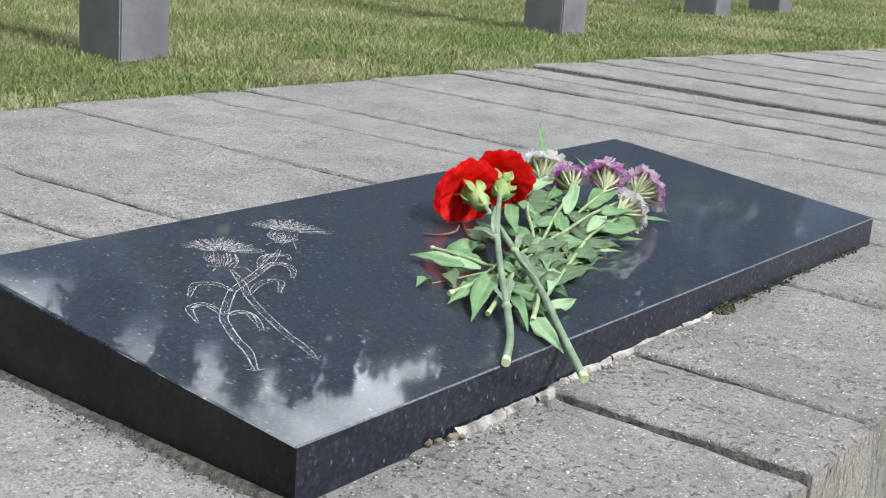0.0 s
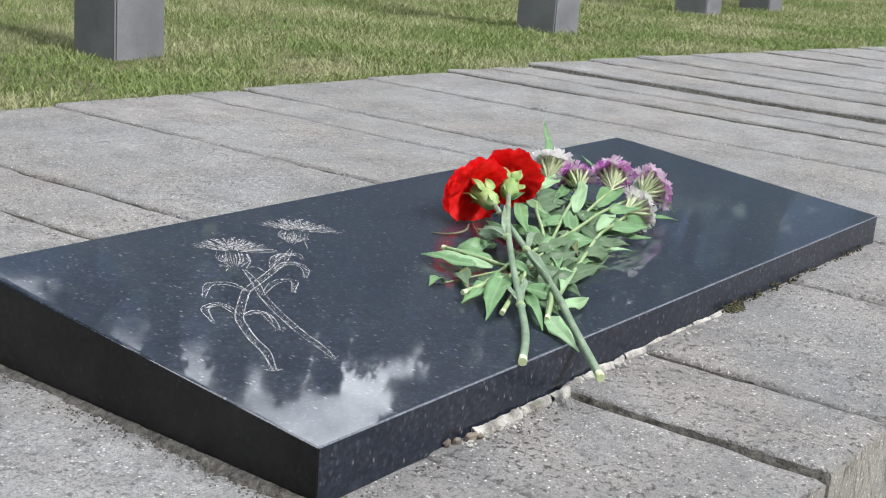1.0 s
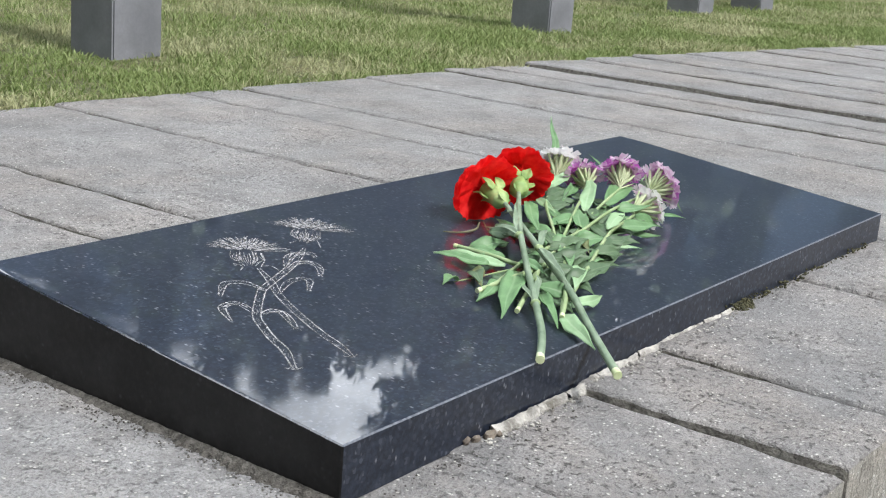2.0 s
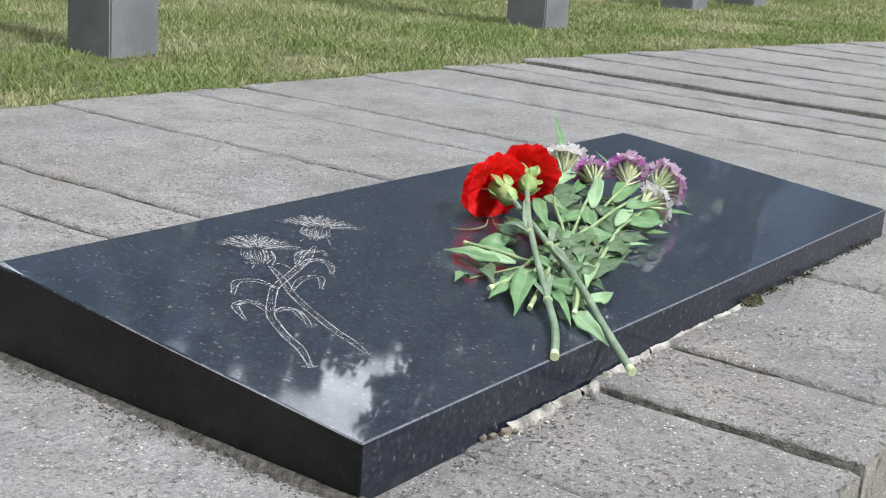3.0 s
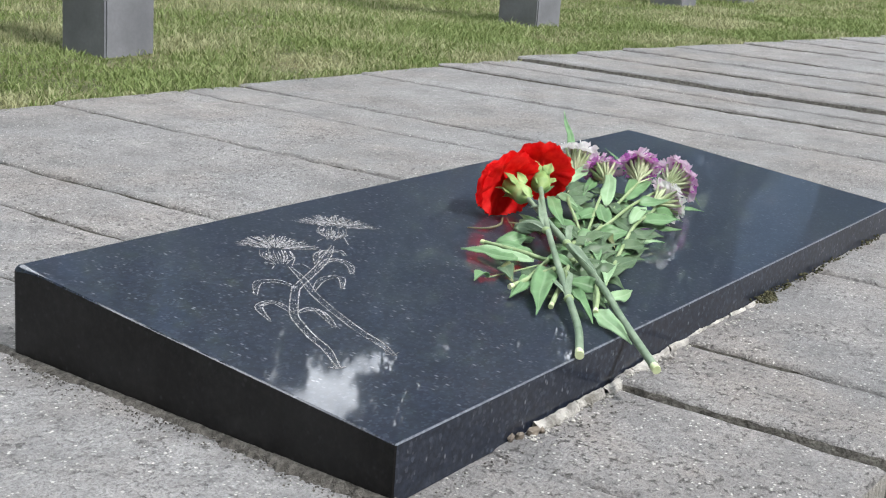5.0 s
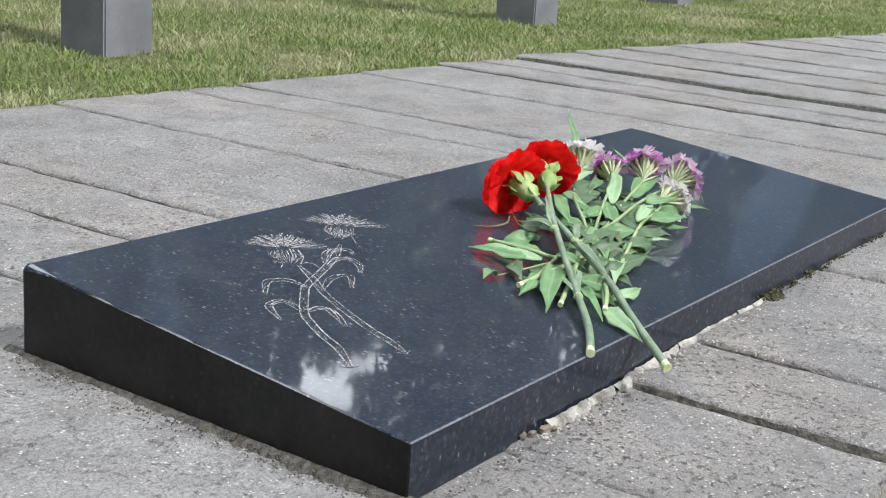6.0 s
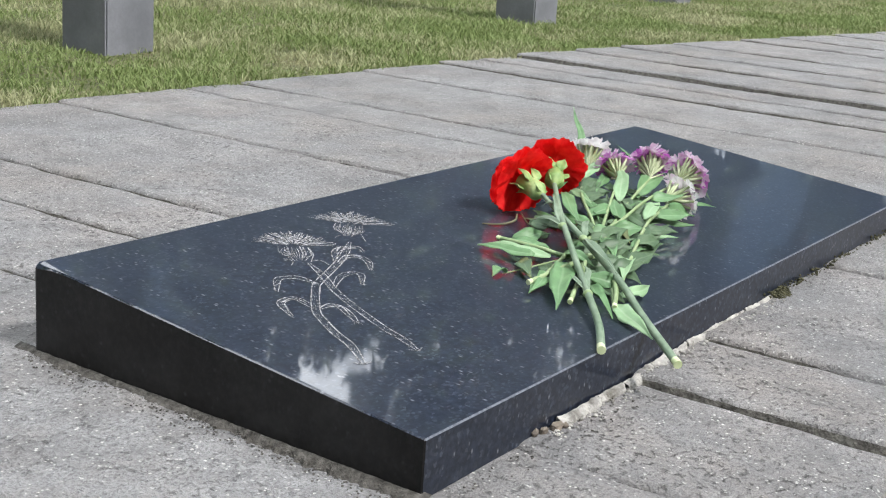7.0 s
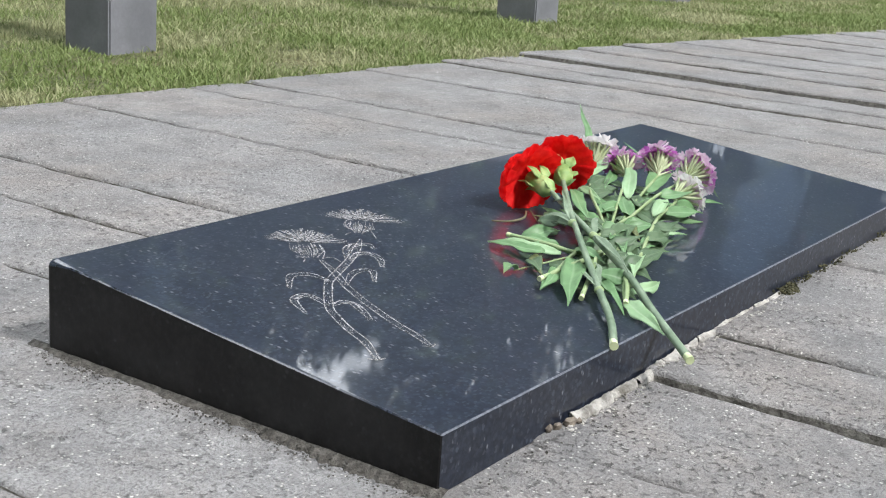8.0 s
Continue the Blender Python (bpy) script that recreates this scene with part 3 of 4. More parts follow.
def build_bedding():
    """Mortar, grit and moss along the slab's foot."""
    bed = base("mortar_bed", (0.3, 0, 0))
    tagged(bed, "cracked pale mortar bed under the slab's front edge", "mortar")
    dice = random.Random(12)
    x0 = 0.270
    while x0 < 0.985:
        x1 = min(0.985, x0 + dice.uniform(0.05, 0.15))
        bm = bmesh.new()
        prev = None
        deep = dice.uniform(0.7, 1.2)
        steps = max(6, int((x1 - x0) / 0.005))
        for i in range(steps + 1):
            x = x0 + (x1 - x0) * i / steps
            here = 0.015 + 0.006 * noise.noise(Vector((x * 13, 0, 1))) + 0.004 * noise.noise(Vector((x * 60, 4, 1)))
            here *= deep * (1.0 if x < 0.56 else 0.55 if x < 0.74 else 0.4) * (0.7 if i in (0, steps) else 1.0)
            h = (-0.001 if x < 0.5 else 0.005) + 0.003 * noise.noise(Vector((x * 24, 2, deep)))
            ring = []
            for out, drop in ((-0.02, 0.012), (0.10, 0.011), (0.24, 0.0), (0.55, 0.0006), (0.8, 0.002), (1.0, 0.006), (1.12, 0.024)):
                lift = 0.0016 * noise.noise(Vector((x * 95, out * 3, deep))) + 0.0012 * noise.noise(Vector((x * 210, out * 6, 2)))
                ring.append(bm.verts.new((x, -here * out, h - drop + (lift if 0.1 < out < 1.05 else 0))))
            if prev:
                for k in range(len(ring) - 1):
                    bm.faces.new((prev[k], prev[k + 1], ring[k + 1], ring[k]))
            prev = ring
        bmesh.ops.recalc_face_normals(bm, faces=bm.faces)
        part("mortar_piece", bm, MORTAR, bed, smooth=False)
        x0 = x1 + dice.uniform(0.0005, 0.006)
    crumbs = []
    for i in range(150):
        x = 0.24 + 0.72 * dice.random() ** 1.4
        size = dice.uniform(0.0009, 0.0030)
        crumbs.append(lump((x, -0.010 - abs(dice.gauss(0, 0.010)), (-0.009 if x < 0.468 else 0.001)), (size, size, size * 0.7), i, 0.7, 1))
    tagged(part("mortar_rubble", joined(crumbs), MORTAR, bed, "loose mortar crumbs", smooth=False), kind="stuff")
    # dirt washed against the slab's side, darkened to carry the contact shade there
    bm = bmesh.new()
    prev = None
    for i in range(321):
        y = -0.01 + 0.64 * i / 320
        out = 0.015 + 0.009 * noise.noise(Vector((y * 7, 3, 1))) + 0.010 * noise.noise(Vector((y * 38, 3, 1))) + 0.007 * noise.noise(Vector((y * 130, 3, 1)))
        ring = [bm.verts.new((0.004, y, -0.0035 + 0.004 * min(1, max(0, y / 0.6)))), bm.verts.new((-out * 0.5, y, -0.0080 + 0.005 * min(1, max(0, y / 0.6)) + 0.002 * noise.noise(Vector((y * 60, 0, 0))))), bm.verts.new((-out, y, -0.018 + 0.006 * min(1, max(0, y / 0.6))))]
        if prev:
            for k in range(2):
                bm.faces.new((prev[k], ring[k], ring[k + 1], prev[k + 1]))
        prev = ring
    tagged(part("dirt", bm, DIRT_AND_SHADE), "dark strip of brown dirt and painted contact shade along the slab's side", "dirt", kind="stuff")
    rng = random.Random(3)
    for x, y, s in ((0.238, -0.004, 0.007), (0.258, -0.009, 0.011), (0.279, -0.006, 0.007), (0.222, -0.003, 0.006), (0.269, -0.016, 0.005)):
        bm = lump((x, y, -0.007), (s, s * 0.7, s * 0.75), rng.random() * 9, 1.1, 1)
        tagged(part("pebble", bm, STONE, smooth=False), "small tan pebble wedged under the slab", "pebble", "pebbles under the slab")
    bits = []
    for i in range(420):
        dense = i < 260
        x = 0.975 + 0.022 * rng.gauss(0, 0.8) if dense else rng.uniform(1.02, 1.56)
        s = rng.uniform(0.0012, 0.0034)
        deep = 0.028 * math.exp(-((x - 0.975) / 0.03) ** 2) if dense else 0.010 + 0.006 * noise.noise(Vector((x * 20, 0, 0)))
        y = -rng.random() * deep
        bits.append(lump((x, y, -0.001 + 0.013 * rng.random() * (1 + y / 0.03)), (s, s * 0.9, s * 0.8), i, 0.6, 1))
    tagged(part("moss", joined(bits), MOSS), "brown-green moss tufts along the slab's foot", "moss", kind="stuff")
    grit = []
    for i in range(700):
        along = rng.random() < 0.9
        if along:
            x, y = -0.004 - abs(rng.gauss(0, 0.017)), rng.uniform(0.0, 0.62)
        else:
            x, y = rng.uniform(0.05, 0.5), -rng.uniform(0.012, 0.05)
        s = rng.uniform(0.0005, 0.0017)
        grit.append(lump((x, y, -0.009 + 0.007 * max(0, y)), (s, s, s * 0.7), i, 0.5, 1))
    tagged(part("grit", joined(grit), DIRT_AND_SHADE), "loose dirt and grit beside the slab", "dirt", kind="stuff")


# ---- posts on the lawn ----
def build_post():
    post = base("stone_post", (2.0, 2.71, -0.03))
    tagged(post, "square grey cast-stone post standing in the grass", "post", "posts on the lawn")
    bm = bmesh.new()
    bmesh.ops.create_cube(bm, size=1.0, matrix=Matrix.Translation((2.0 + 0.108, 2.71 + 0.11, 0.62)) @ Matrix.Diagonal((0.216, 0.22, 1.36, 1)))
    bmesh.ops.bevel(bm, geom=bm.edges[:], offset=0.006, segments=2, affect="EDGES")
    part("shaft", bm, POST, post, smooth=False)
    bm = bmesh.new()
    bmesh.ops.create_cube(bm, size=1.0, matrix=Matrix.Translation((2.0 + 0.108, 2.71 + 0.11, 1.325)) @ Matrix.Diagonal((0.27, 0.27, 0.05, 1)))
    bmesh.ops.bevel(bm, geom=bm.edges[:], offset=0.008, segments=2, affect="EDGES")
    part("cap", bm, POST, post, smooth=False)
    for x, y in ((4.51, 2.565), (6.78, 2.885), (7.70, 2.87)):
        copy_thing(post, Matrix.Translation(Vector((x, y, -0.03)) * U))


# ---- trees beyond the lawn, which the polished slab mirrors ----
def build_tree(x, y, high, wide, low, seed):
    rng = random.Random(seed)
    k = 1 / U
    tree = base("tree", (x * k, y * k, -0.1))
    tagged(tree, "tall leafy tree beyond the lawn with full green crown", "tree", "trees beyond the lawn")
    at = Vector((x, y, 0))
    limbs = [tube([q * k for q in (at - Vector((0, 0, 0.3)), at + Vector((0.1, 0, high * 0.4)), at + Vector((0, 0.1, high * 0.93)))], [0.3 * k, 0.2 * k, 0.05 * k], 8, 4)]
    for i in range(13):
        a, z = rng.uniform(0, 6.28), high * rng.uniform(low + 0.05, 0.85)
        r = wide * rng.uniform(0.4, 0.7) * (1.15 - z / high)
        q = at + Vector((math.cos(a) * r, math.sin(a) * r, z + r * 0.5))
        limbs.append(tube([p * k for p in (at + Vector((0, 0, z)), at.lerp(q, 0.5) + Vector((0, 0, z * 0.55)), q)], [0.09 * k, 0.06 * k, 0.02 * k], 5, 3))
    part("trunk", joined(limbs), BARK, tree)
    verts, faces = [], []
    body = min(1.2, 0.25 + 0.33 * wide)
    for i in range(int(70 + 26 * wide)):
        a, f = rng.uniform(0, 6.28), rng.random()
        spread = max(0.0, wide - 0.5 * body) * (math.sin(math.pi * (0.06 + 0.90 * f ** 0.8)) ** 0.55) * math.sqrt(rng.random())
        size = body * rng.uniform(0.7, 1.1)
        c = at + Vector((math.cos(a) * spread, math.sin(a) * spread, high * low + (high * (1 - low) - 0.4 * size) * f))
        for j in range(60):
            d = Vector((rng.gauss(0, 1), rng.gauss(0, 1), rng.gauss(0, 0.8))) * size * 0.42
            p, s = c + d, rng.uniform(0.14, 0.30)
            u = Vector((rng.uniform(-1, 1), rng.uniform(-1, 1), rng.uniform(-1, 1))).normalized() * s
            v = u.orthogonal().normalized() * s * 0.6
            n0 = len(verts)
            verts += [p - u, p + v, p + u, p - v]
            faces.append((n0, n0 + 1, n0 + 2, n0 + 3))
    me = bpy.data.meshes.new("crown")
    me.from_pydata([tuple(q - tree.location) for q in verts], [], faces)
    me.materials.append(CROWN)
    crown = new("crown", me)
    crown.parent = tree


def build_woods():
    """A dense belt of wood round the lawn: low and far in front, tall and near behind, where it is unseen and added to
    block sky light.
    """
    rng = random.Random(77)
    verts, faces = [], []
    for i in range(76000):
        behind = i > 34000
        az = radians(rng.uniform(85, 335) if behind else rng.uniform(-25, 85))
        dist = rng.uniform(22, 30) if behind else rng.uniform(44, 50)
        edge = 10.6 + 1.1 * noise.noise(Vector((az * 14, 0, 0))) + 0.8 * noise.noise(Vector((az * 45, 3, 0)))
        p = Vector((dist * math.cos(az), dist * math.sin(az), edge * rng.random() ** 0.8))
        s = rng.uniform(0.25, 0.6)
        # unseen rear belt, raised to keep sky light off the -x faces
        if behind:
            p.z *= 2.1
        u = Vector((rng.uniform(-1, 1), rng.uniform(-1, 1), rng.uniform(-1, 1))).normalized() * s
        v = u.orthogonal().normalized() * s * 0.7
        n0 = len(verts)
        verts += [p - u, p + v, p + u, p - v]
        faces.append((n0, n0 + 1, n0 + 2, n0 + 3))
    me = bpy.data.meshes.new("woodland")
    me.from_pydata([tuple(q) for q in verts], [], faces)
    me.materials.append(CROWN)
    tagged(new("woodland", me), "dense green belt of woodland round the lawn, its unseen rear added to block sky light", "woodland", kind="stuff")


# ---- flowers ----
def fan_petal(origin, axis, out_way, length, width, open_angle, rng, ruffle=1.0):
    """One fan-shaped petal with a toothed rim that leaves the calyx along axis and bends outward."""
    side = axis.cross(out_way).normalized()
    bm = bmesh.new()
    rows, cols = 8, 16
    ph, ph2 = rng.uniform(0, 6.28), rng.uniform(0, 6.28)
    teeth = [rng.uniform(-1, 1) for _ in range(cols + 1)]
    p = origin.copy()
    grid = []
    for i in range(rows + 1):
        t = i / rows
        ang = open_angle * min(1.0, t * 2.2) ** 0.8
        fwd = axis * math.cos(ang) + out_way * math.sin(ang)
        nrm = axis * math.sin(ang) - out_way * math.cos(ang)
        if i:
            p = p + fwd * (length / rows)
        row = []
        for j in range(cols + 1):
            s = j / cols * 2 - 1
            w = width * 0.5 * (0.14 + 0.86 * t ** 0.75)
            rim = length * (0.045 * teeth[j] * t ** 6 - 0.30 * s * s * t * t)
            wob = ruffle * length * 0.13 * t * t * (math.sin(3.6 * s + ph2) + 0.55 * math.sin(8.0 * s + ph))
            row.append(bm.verts.new(p + side * w * s + nrm * wob + fwd * rim))
        grid.append(row)
    for i in range(rows):
        for j in range(cols):
            bm.faces.new((grid[i][j], grid[i][j + 1], grid[i + 1][j + 1], grid[i + 1][j]))
    return bm


def frame_of(axis):
    u = axis.cross(Vector((0, 0, 1))).normalized()
    return u, axis.cross(u).normalized()


def cup(a, b, r0, r1, r2, sides=12):
    """A calyx: a round-bottomed tube from a to b that widens."""
    return tube([a, a.lerp(b, 0.25), a.lerp(b, 0.6), b], [r0, r1, (r1 + r2) / 2, r2], sides, 4)


def above_slab(bm):
    """Lets what would sink into the slab lie on its face."""
    for v in bm.verts:
        v.co.z = max(v.co.z, FRONT + RISE * v.co.y + 0.0025)
    return bm


def carnation(stem_points, neck, mouth, bloom_size, opened, seed, radius, leaves):
    rng = random.Random(seed)
    flower = base("carnation", stem_points[0])
    tagged(flower, "fresh red carnation with thick cut green stem lying on the slab", "flower", "red carnations")
    pts = [Vector(p) for p in stem_points] + [Vector(neck)]
    part("stem", tube(pts, [radius * 1.05, radius, radius * 0.9, radius * 0.75], 10, 7), STEM, flower)
    # the pale cut foot
    way = (pts[0] - pts[1]).normalized()
    foot = tube([pts[0] - way * 0.016, pts[0] - way * 0.005, pts[0] + way * 0.003], [radius * 0.99, radius * 1.07, radius * 1.12], 10, 3)
    part("cut_end", foot, CUT, flower, "pale freshly cut stem end")
    neck, mouth = Vector(neck), Vector(mouth)
    axis = (mouth - neck).normalized()
    u, v = frame_of(axis)
    calyx = part("calyx", cup(neck - axis * 0.004, mouth, radius * 0.8, 0.0160, 0.0140), CALYX, flower)
    for i in range(5):
        a = 2 * math.pi * i / 5 + 0.4
        out = u * math.cos(a) + v * math.sin(a)
        s0 = neck.lerp(mouth, 0.5) + out * 0.0145
        s1 = mouth + out * 0.024 + axis * 0.004
        part("sepal", blade(s0, s1, 0.019, 0.002, 0.3, rows=5), CALYX, calyx)
    for i in range(3):
        a = 2 * math.pi * i / 3
        out = u * math.cos(a) + v * math.sin(a)
        part("bract", blade(neck + out * 0.006, neck + axis * 0.016 + out * 0.0155, 0.012, 0.001, 0.3, rows=5), CALYX, calyx)
    bloom = part("bloom", lump(mouth + axis * bloom_size * 0.3, (bloom_size * 0.3,) * 3, seed, 0.5), RED, flower)
    for i in range(26):
        a = rng.uniform(0, 6.28)
        out = u * math.cos(a) + v * math.sin(a)
        bm = fan_petal(mouth + out * 0.005, axis, out, bloom_size * rng.uniform(0.62, 0.85), bloom_size * rng.uniform(0.7, 1.0), rng.uniform(0.3, 1.35), rng, 0.9)
        part("petal", above_slab(bm), RED, bloom)
    for i in range(16):
        a = 2 * math.pi * i / 8 + 0.35 * (i // 8) + rng.uniform(-0.12, 0.12)
        out = u * math.cos(a) + v * math.sin(a)
        bm = fan_petal(mouth + out * 0.008 - axis * 0.001, axis, out, bloom_size * rng.uniform(0.98, 1.12), bloom_size * rng.uniform(1.0, 1.25), opened - 0.22 * (i // 8) + rng.uniform(-0.1, 0.1), rng, 0.42)
        part("petal", above_slab(bm), RED, bloom)
    # swollen joints and the pairs of narrow leaves
    for f, leaf_pairs in leaves:
        p = Vector(f)
        part("node", lump(p, (radius * 1.35, radius * 1.35, radius * 1.15), seed, 0.15), STEM_PALE, flower, "pale swollen stem joint")
        for tip, w in leaf_pairs:
            part("leaf", blade(p, tip, w, 0.006, 0.55, rows=8, face=UPRIGHT), STEM, flower)
    return flower


def floret(centre, way, size, rng):
    """A small five-petalled flower with fringed petals."""
    u, v = frame_of(way)
    bm = bmesh.new()
    for i in range(5):
        a = 2 * math.pi * i / 5 + rng.uniform(-0.2, 0.2)
        out = u * math.cos(a) + v * math.sin(a)
        side = way.cross(out).normalized()
        tilt = rng.uniform(-0.1, 0.6)
        rows = []
        for t, w in ((0.05, 0.06), (0.4, 0.22), (0.75, 0.46), (0.95, 0.40)):
            p = centre + out * size * t + way * size * tilt * t * t
            n = 4
            rows.append([bm.verts.new(p + side * size * w * (k / n * 2 - 1) * 1.0 + way * size * 0.10 * math.sin(k * 2.4 + a) * t + out * size * (0.10 * math.cos(k * 3.1) * t * t)) for k in range(n + 1)])
        for r0, r1 in zip(rows, rows[1:]):
            for k in range(4):
                bm.faces.new((r0[k], r0[k + 1], r1[k + 1], r1[k]))
    return bm


def sweet_william(stem_points, head_at, size, count, petals, colour, seed, leaves, spread=0.78):
    rng = random.Random(seed)
    flower = base("sweet_william", stem_points[0])
    tagged(flower, f"{colour} sweet william cluster on a leafy stem lying on granite", "flower", "sweet williams in the bunch")
    pts = [Vector(p) for p in stem_points]
    part("stem", tube(pts, [0.0030, 0.0027, 0.0024], 8, 6), STEM_PALE, flower)
    foot, head_at = pts[-1], Vector(head_at)
    axis = (head_at - foot).normalized()
    u, v = frame_of(axis)
    long = (head_at - foot).length
    tubes, tips = [], []
    for i in range(count):
        a = i * 2.399
        r = math.sqrt((i + 0.5) / count) * spread * rng.uniform(0.85, 1.1)
        out = (axis * math.cos(r) + (u * math.cos(a) + v * math.sin(a)) * math.sin(r)).normalized()
        side = (u * math.cos(a) + v * math.sin(a)) * size * 0.10
        mid = foot + axis * long * 0.18 + side * r
        tip = foot + axis * long * 0.10 + out * (long * 0.42 + size * 0.26) * rng.uniform(0.86, 1.1)
        if tip.z < FRONT + RISE * tip.y + 0.004:
            continue
        tubes.append(tube([foot, mid, mid.lerp(tip, 0.5) + side * 0.3, tip], [0.0011, 0.0021, 0.0029, 0.0022], 6, 2))
        tips.append((tip, out))
    for i in range(count // 2):
        a, r = rng.uniform(0, 6.28), rng.uniform(0.3, spread + 0.15)
        out = (axis * math.cos(r) + (u * math.cos(a) + v * math.sin(a)) * math.sin(r)).normalized()
        tubes.append(tube([foot, foot + out * long * 0.3, foot + out * long * rng.uniform(0.5, 0.75)], [0.0016, 0.0014, 0.0003], 4, 2))
    head = part("flower_head", joined(tubes), TUBE, flower, "creamy green calyx tubes")
    for n, (tip, out) in enumerate(tips):
        part("floret", floret(tip, (out + axis * 0.4).normalized(), size * rng.uniform(0.22, 0.32), rng), petals[n % len(petals)], head)
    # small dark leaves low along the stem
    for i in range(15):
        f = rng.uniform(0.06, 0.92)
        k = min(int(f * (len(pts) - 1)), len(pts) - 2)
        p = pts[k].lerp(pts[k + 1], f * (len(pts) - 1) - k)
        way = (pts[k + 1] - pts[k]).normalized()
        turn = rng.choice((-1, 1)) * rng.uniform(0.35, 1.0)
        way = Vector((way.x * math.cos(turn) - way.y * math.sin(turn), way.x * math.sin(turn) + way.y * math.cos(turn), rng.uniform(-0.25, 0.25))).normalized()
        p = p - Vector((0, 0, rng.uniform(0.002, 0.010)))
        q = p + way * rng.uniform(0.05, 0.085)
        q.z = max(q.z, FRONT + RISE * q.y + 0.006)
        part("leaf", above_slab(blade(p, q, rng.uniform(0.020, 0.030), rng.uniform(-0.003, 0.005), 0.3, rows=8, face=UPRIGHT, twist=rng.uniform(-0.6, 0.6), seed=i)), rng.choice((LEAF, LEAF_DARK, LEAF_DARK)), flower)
    for a, b, w, mat in leaves:
        lie = Vector(UPRIGHT) + Vector((rng.uniform(-0.3, 0.3), rng.uniform(-0.3, 0.3), 0))
        part("leaf", blade(a, b, w, rng.uniform(0.002, 0.006), 0.26, rows=10, face=lie, twist=rng.uniform(-0.6, 0.6), seed=w * 900), mat, flower)
    return flower


def build_flowers():
    carnation([(0.366, -0.004, 0.0605), (0.43, 0.035, 0.069), (0.498, 0.089, 0.082), (0.575, 0.156, 0.107), (0.678, 0.237, 0.129)],
              (0.814, 0.330, 0.145), (0.851, 0.353, 0.160), 0.047, 1.66, 11, 0.0052,
              (((0.498, 0.089, 0.082), (((0.575, 0.140, 0.096), 0.010), ((0.560, 0.160, 0.088), 0.008))),
               ((0.650, 0.219, 0.124), (((0.783, 0.311, 0.138), 0.010), ((0.671, 0.285, 0.117), 0.010)))))
    carnation([(0.434, -0.076, 0.043), (0.52, 0.018, 0.064), (0.571, 0.080, 0.087), (0.647, 0.182, 0.113), (0.705, 0.251, 0.124)],
              (0.766, 0.324, 0.136), (0.780, 0.370, 0.148), 0.053, 1.95, 23, 0.0052,
              (((0.644, 0.180, 0.114), (((0.561, 0.081, 0.095), 0.012), ((0.739, 0.222, 0.117), 0.010))),
               ((0.739, 0.283, 0.130), (((0.729, 0.298, 0.129), 0.008),))))
    sweet_william([(0.560, 0.075, 0.075), (0.730, 0.138, 0.089), (0.847, 0.174, 0.107), (0.959, 0.196, 0.112), (0.991, 0.216, 0.111)],
                  (1.055, 0.197, 0.119), 0.050, 22, (WHITE, WHITE, BLUSH), "white", 2, (
        ((0.809, 0.161, 0.084), (0.712, 0.133, 0.078), 0.025, LEAF),
        ((0.696, 0.138, 0.085), (0.599, 0.088, 0.081), 0.028, LEAF_PALE),
        ((0.639, 0.106, 0.076), (0.630, 0.072, 0.070), 0.014, LEAF_DARK),
        ((0.556, 0.068, 0.070), (0.635, 0.065, 0.072), 0.020, LEAF_PALE),
        ((0.518, 0.058, 0.068), (0.459, -0.029, 0.057), 0.025, LEAF_PALE),
        ((0.562, 0.122, 0.076), (0.475, 0.039, 0.064), 0.023, LEAF),
        ((0.577, 0.086, 0.079), (0.555, 0.130, 0.087), 0.025, LEAF),
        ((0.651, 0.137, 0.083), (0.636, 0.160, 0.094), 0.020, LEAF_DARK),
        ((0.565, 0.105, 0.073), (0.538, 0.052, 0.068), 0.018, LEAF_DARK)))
    sweet_william([(0.520, 0.060, 0.070), (0.640, 0.130, 0.085), (0.763, 0.205, 0.098), (0.814, 0.204, 0.110), (0.921, 0.215, 0.124), (1.104, 0.248, 0.120)],
                  (1.174, 0.237, 0.145), 0.054, 26, (BLUSH, PURPLE, BLUSH), "pale purple", 3, (
        ((0.850, 0.181, 0.109), (0.941, 0.202, 0.119), 0.021, LEAF_PALE),
        ((0.877, 0.221, 0.099), (1.029, 0.184, 0.095), 0.020, LEAF),
        ((0.856, 0.224, 0.096), (0.974, 0.150, 0.086), 0.023, LEAF),
        ((0.820, 0.177, 0.084), (0.900, 0.143, 0.077), 0.015, LEAF_PALE),
        ((0.792, 0.192, 0.093), (0.677, 0.139, 0.084), 0.020, LEAF_DARK),
        ((0.831, 0.219, 0.103), (0.753, 0.157, 0.091), 0.018, LEAF_OLIVE),
        ((0.578, 0.173, 0.092), (0.433, 0.102, 0.071), 0.034, LEAF),
        ((0.535, 0.171, 0.086), (0.453, 0.154, 0.078), 0.018, LEAF),
        ((0.576, 0.220, 0.093), (0.558, 0.306, 0.093), 0.021, LEAF),
        ((0.826, 0.216, 0.102), (0.888, 0.259, 0.121), 0.025, LEAF),
        ((0.717, 0.202, 0.104), (0.738, 0.247, 0.114), 0.015, LEAF_DARK),
        ((0.612, 0.191, 0.097), (0.598, 0.135, 0.090), 0.018, LEAF),
        ((0.731, 0.190, 0.097), (0.671, 0.138, 0.086), 0.023, LEAF),
        ((1.058, 0.203, 0.097), (1.118, 0.175, 0.088), 0.007, LEAF),
        ((0.698, 0.200, 0.094), (0.616, 0.182, 0.093), 0.015, LEAF),
        ((0.620, 0.221, 0.093), (0.583, 0.257, 0.092), 0.020, LEAF)))
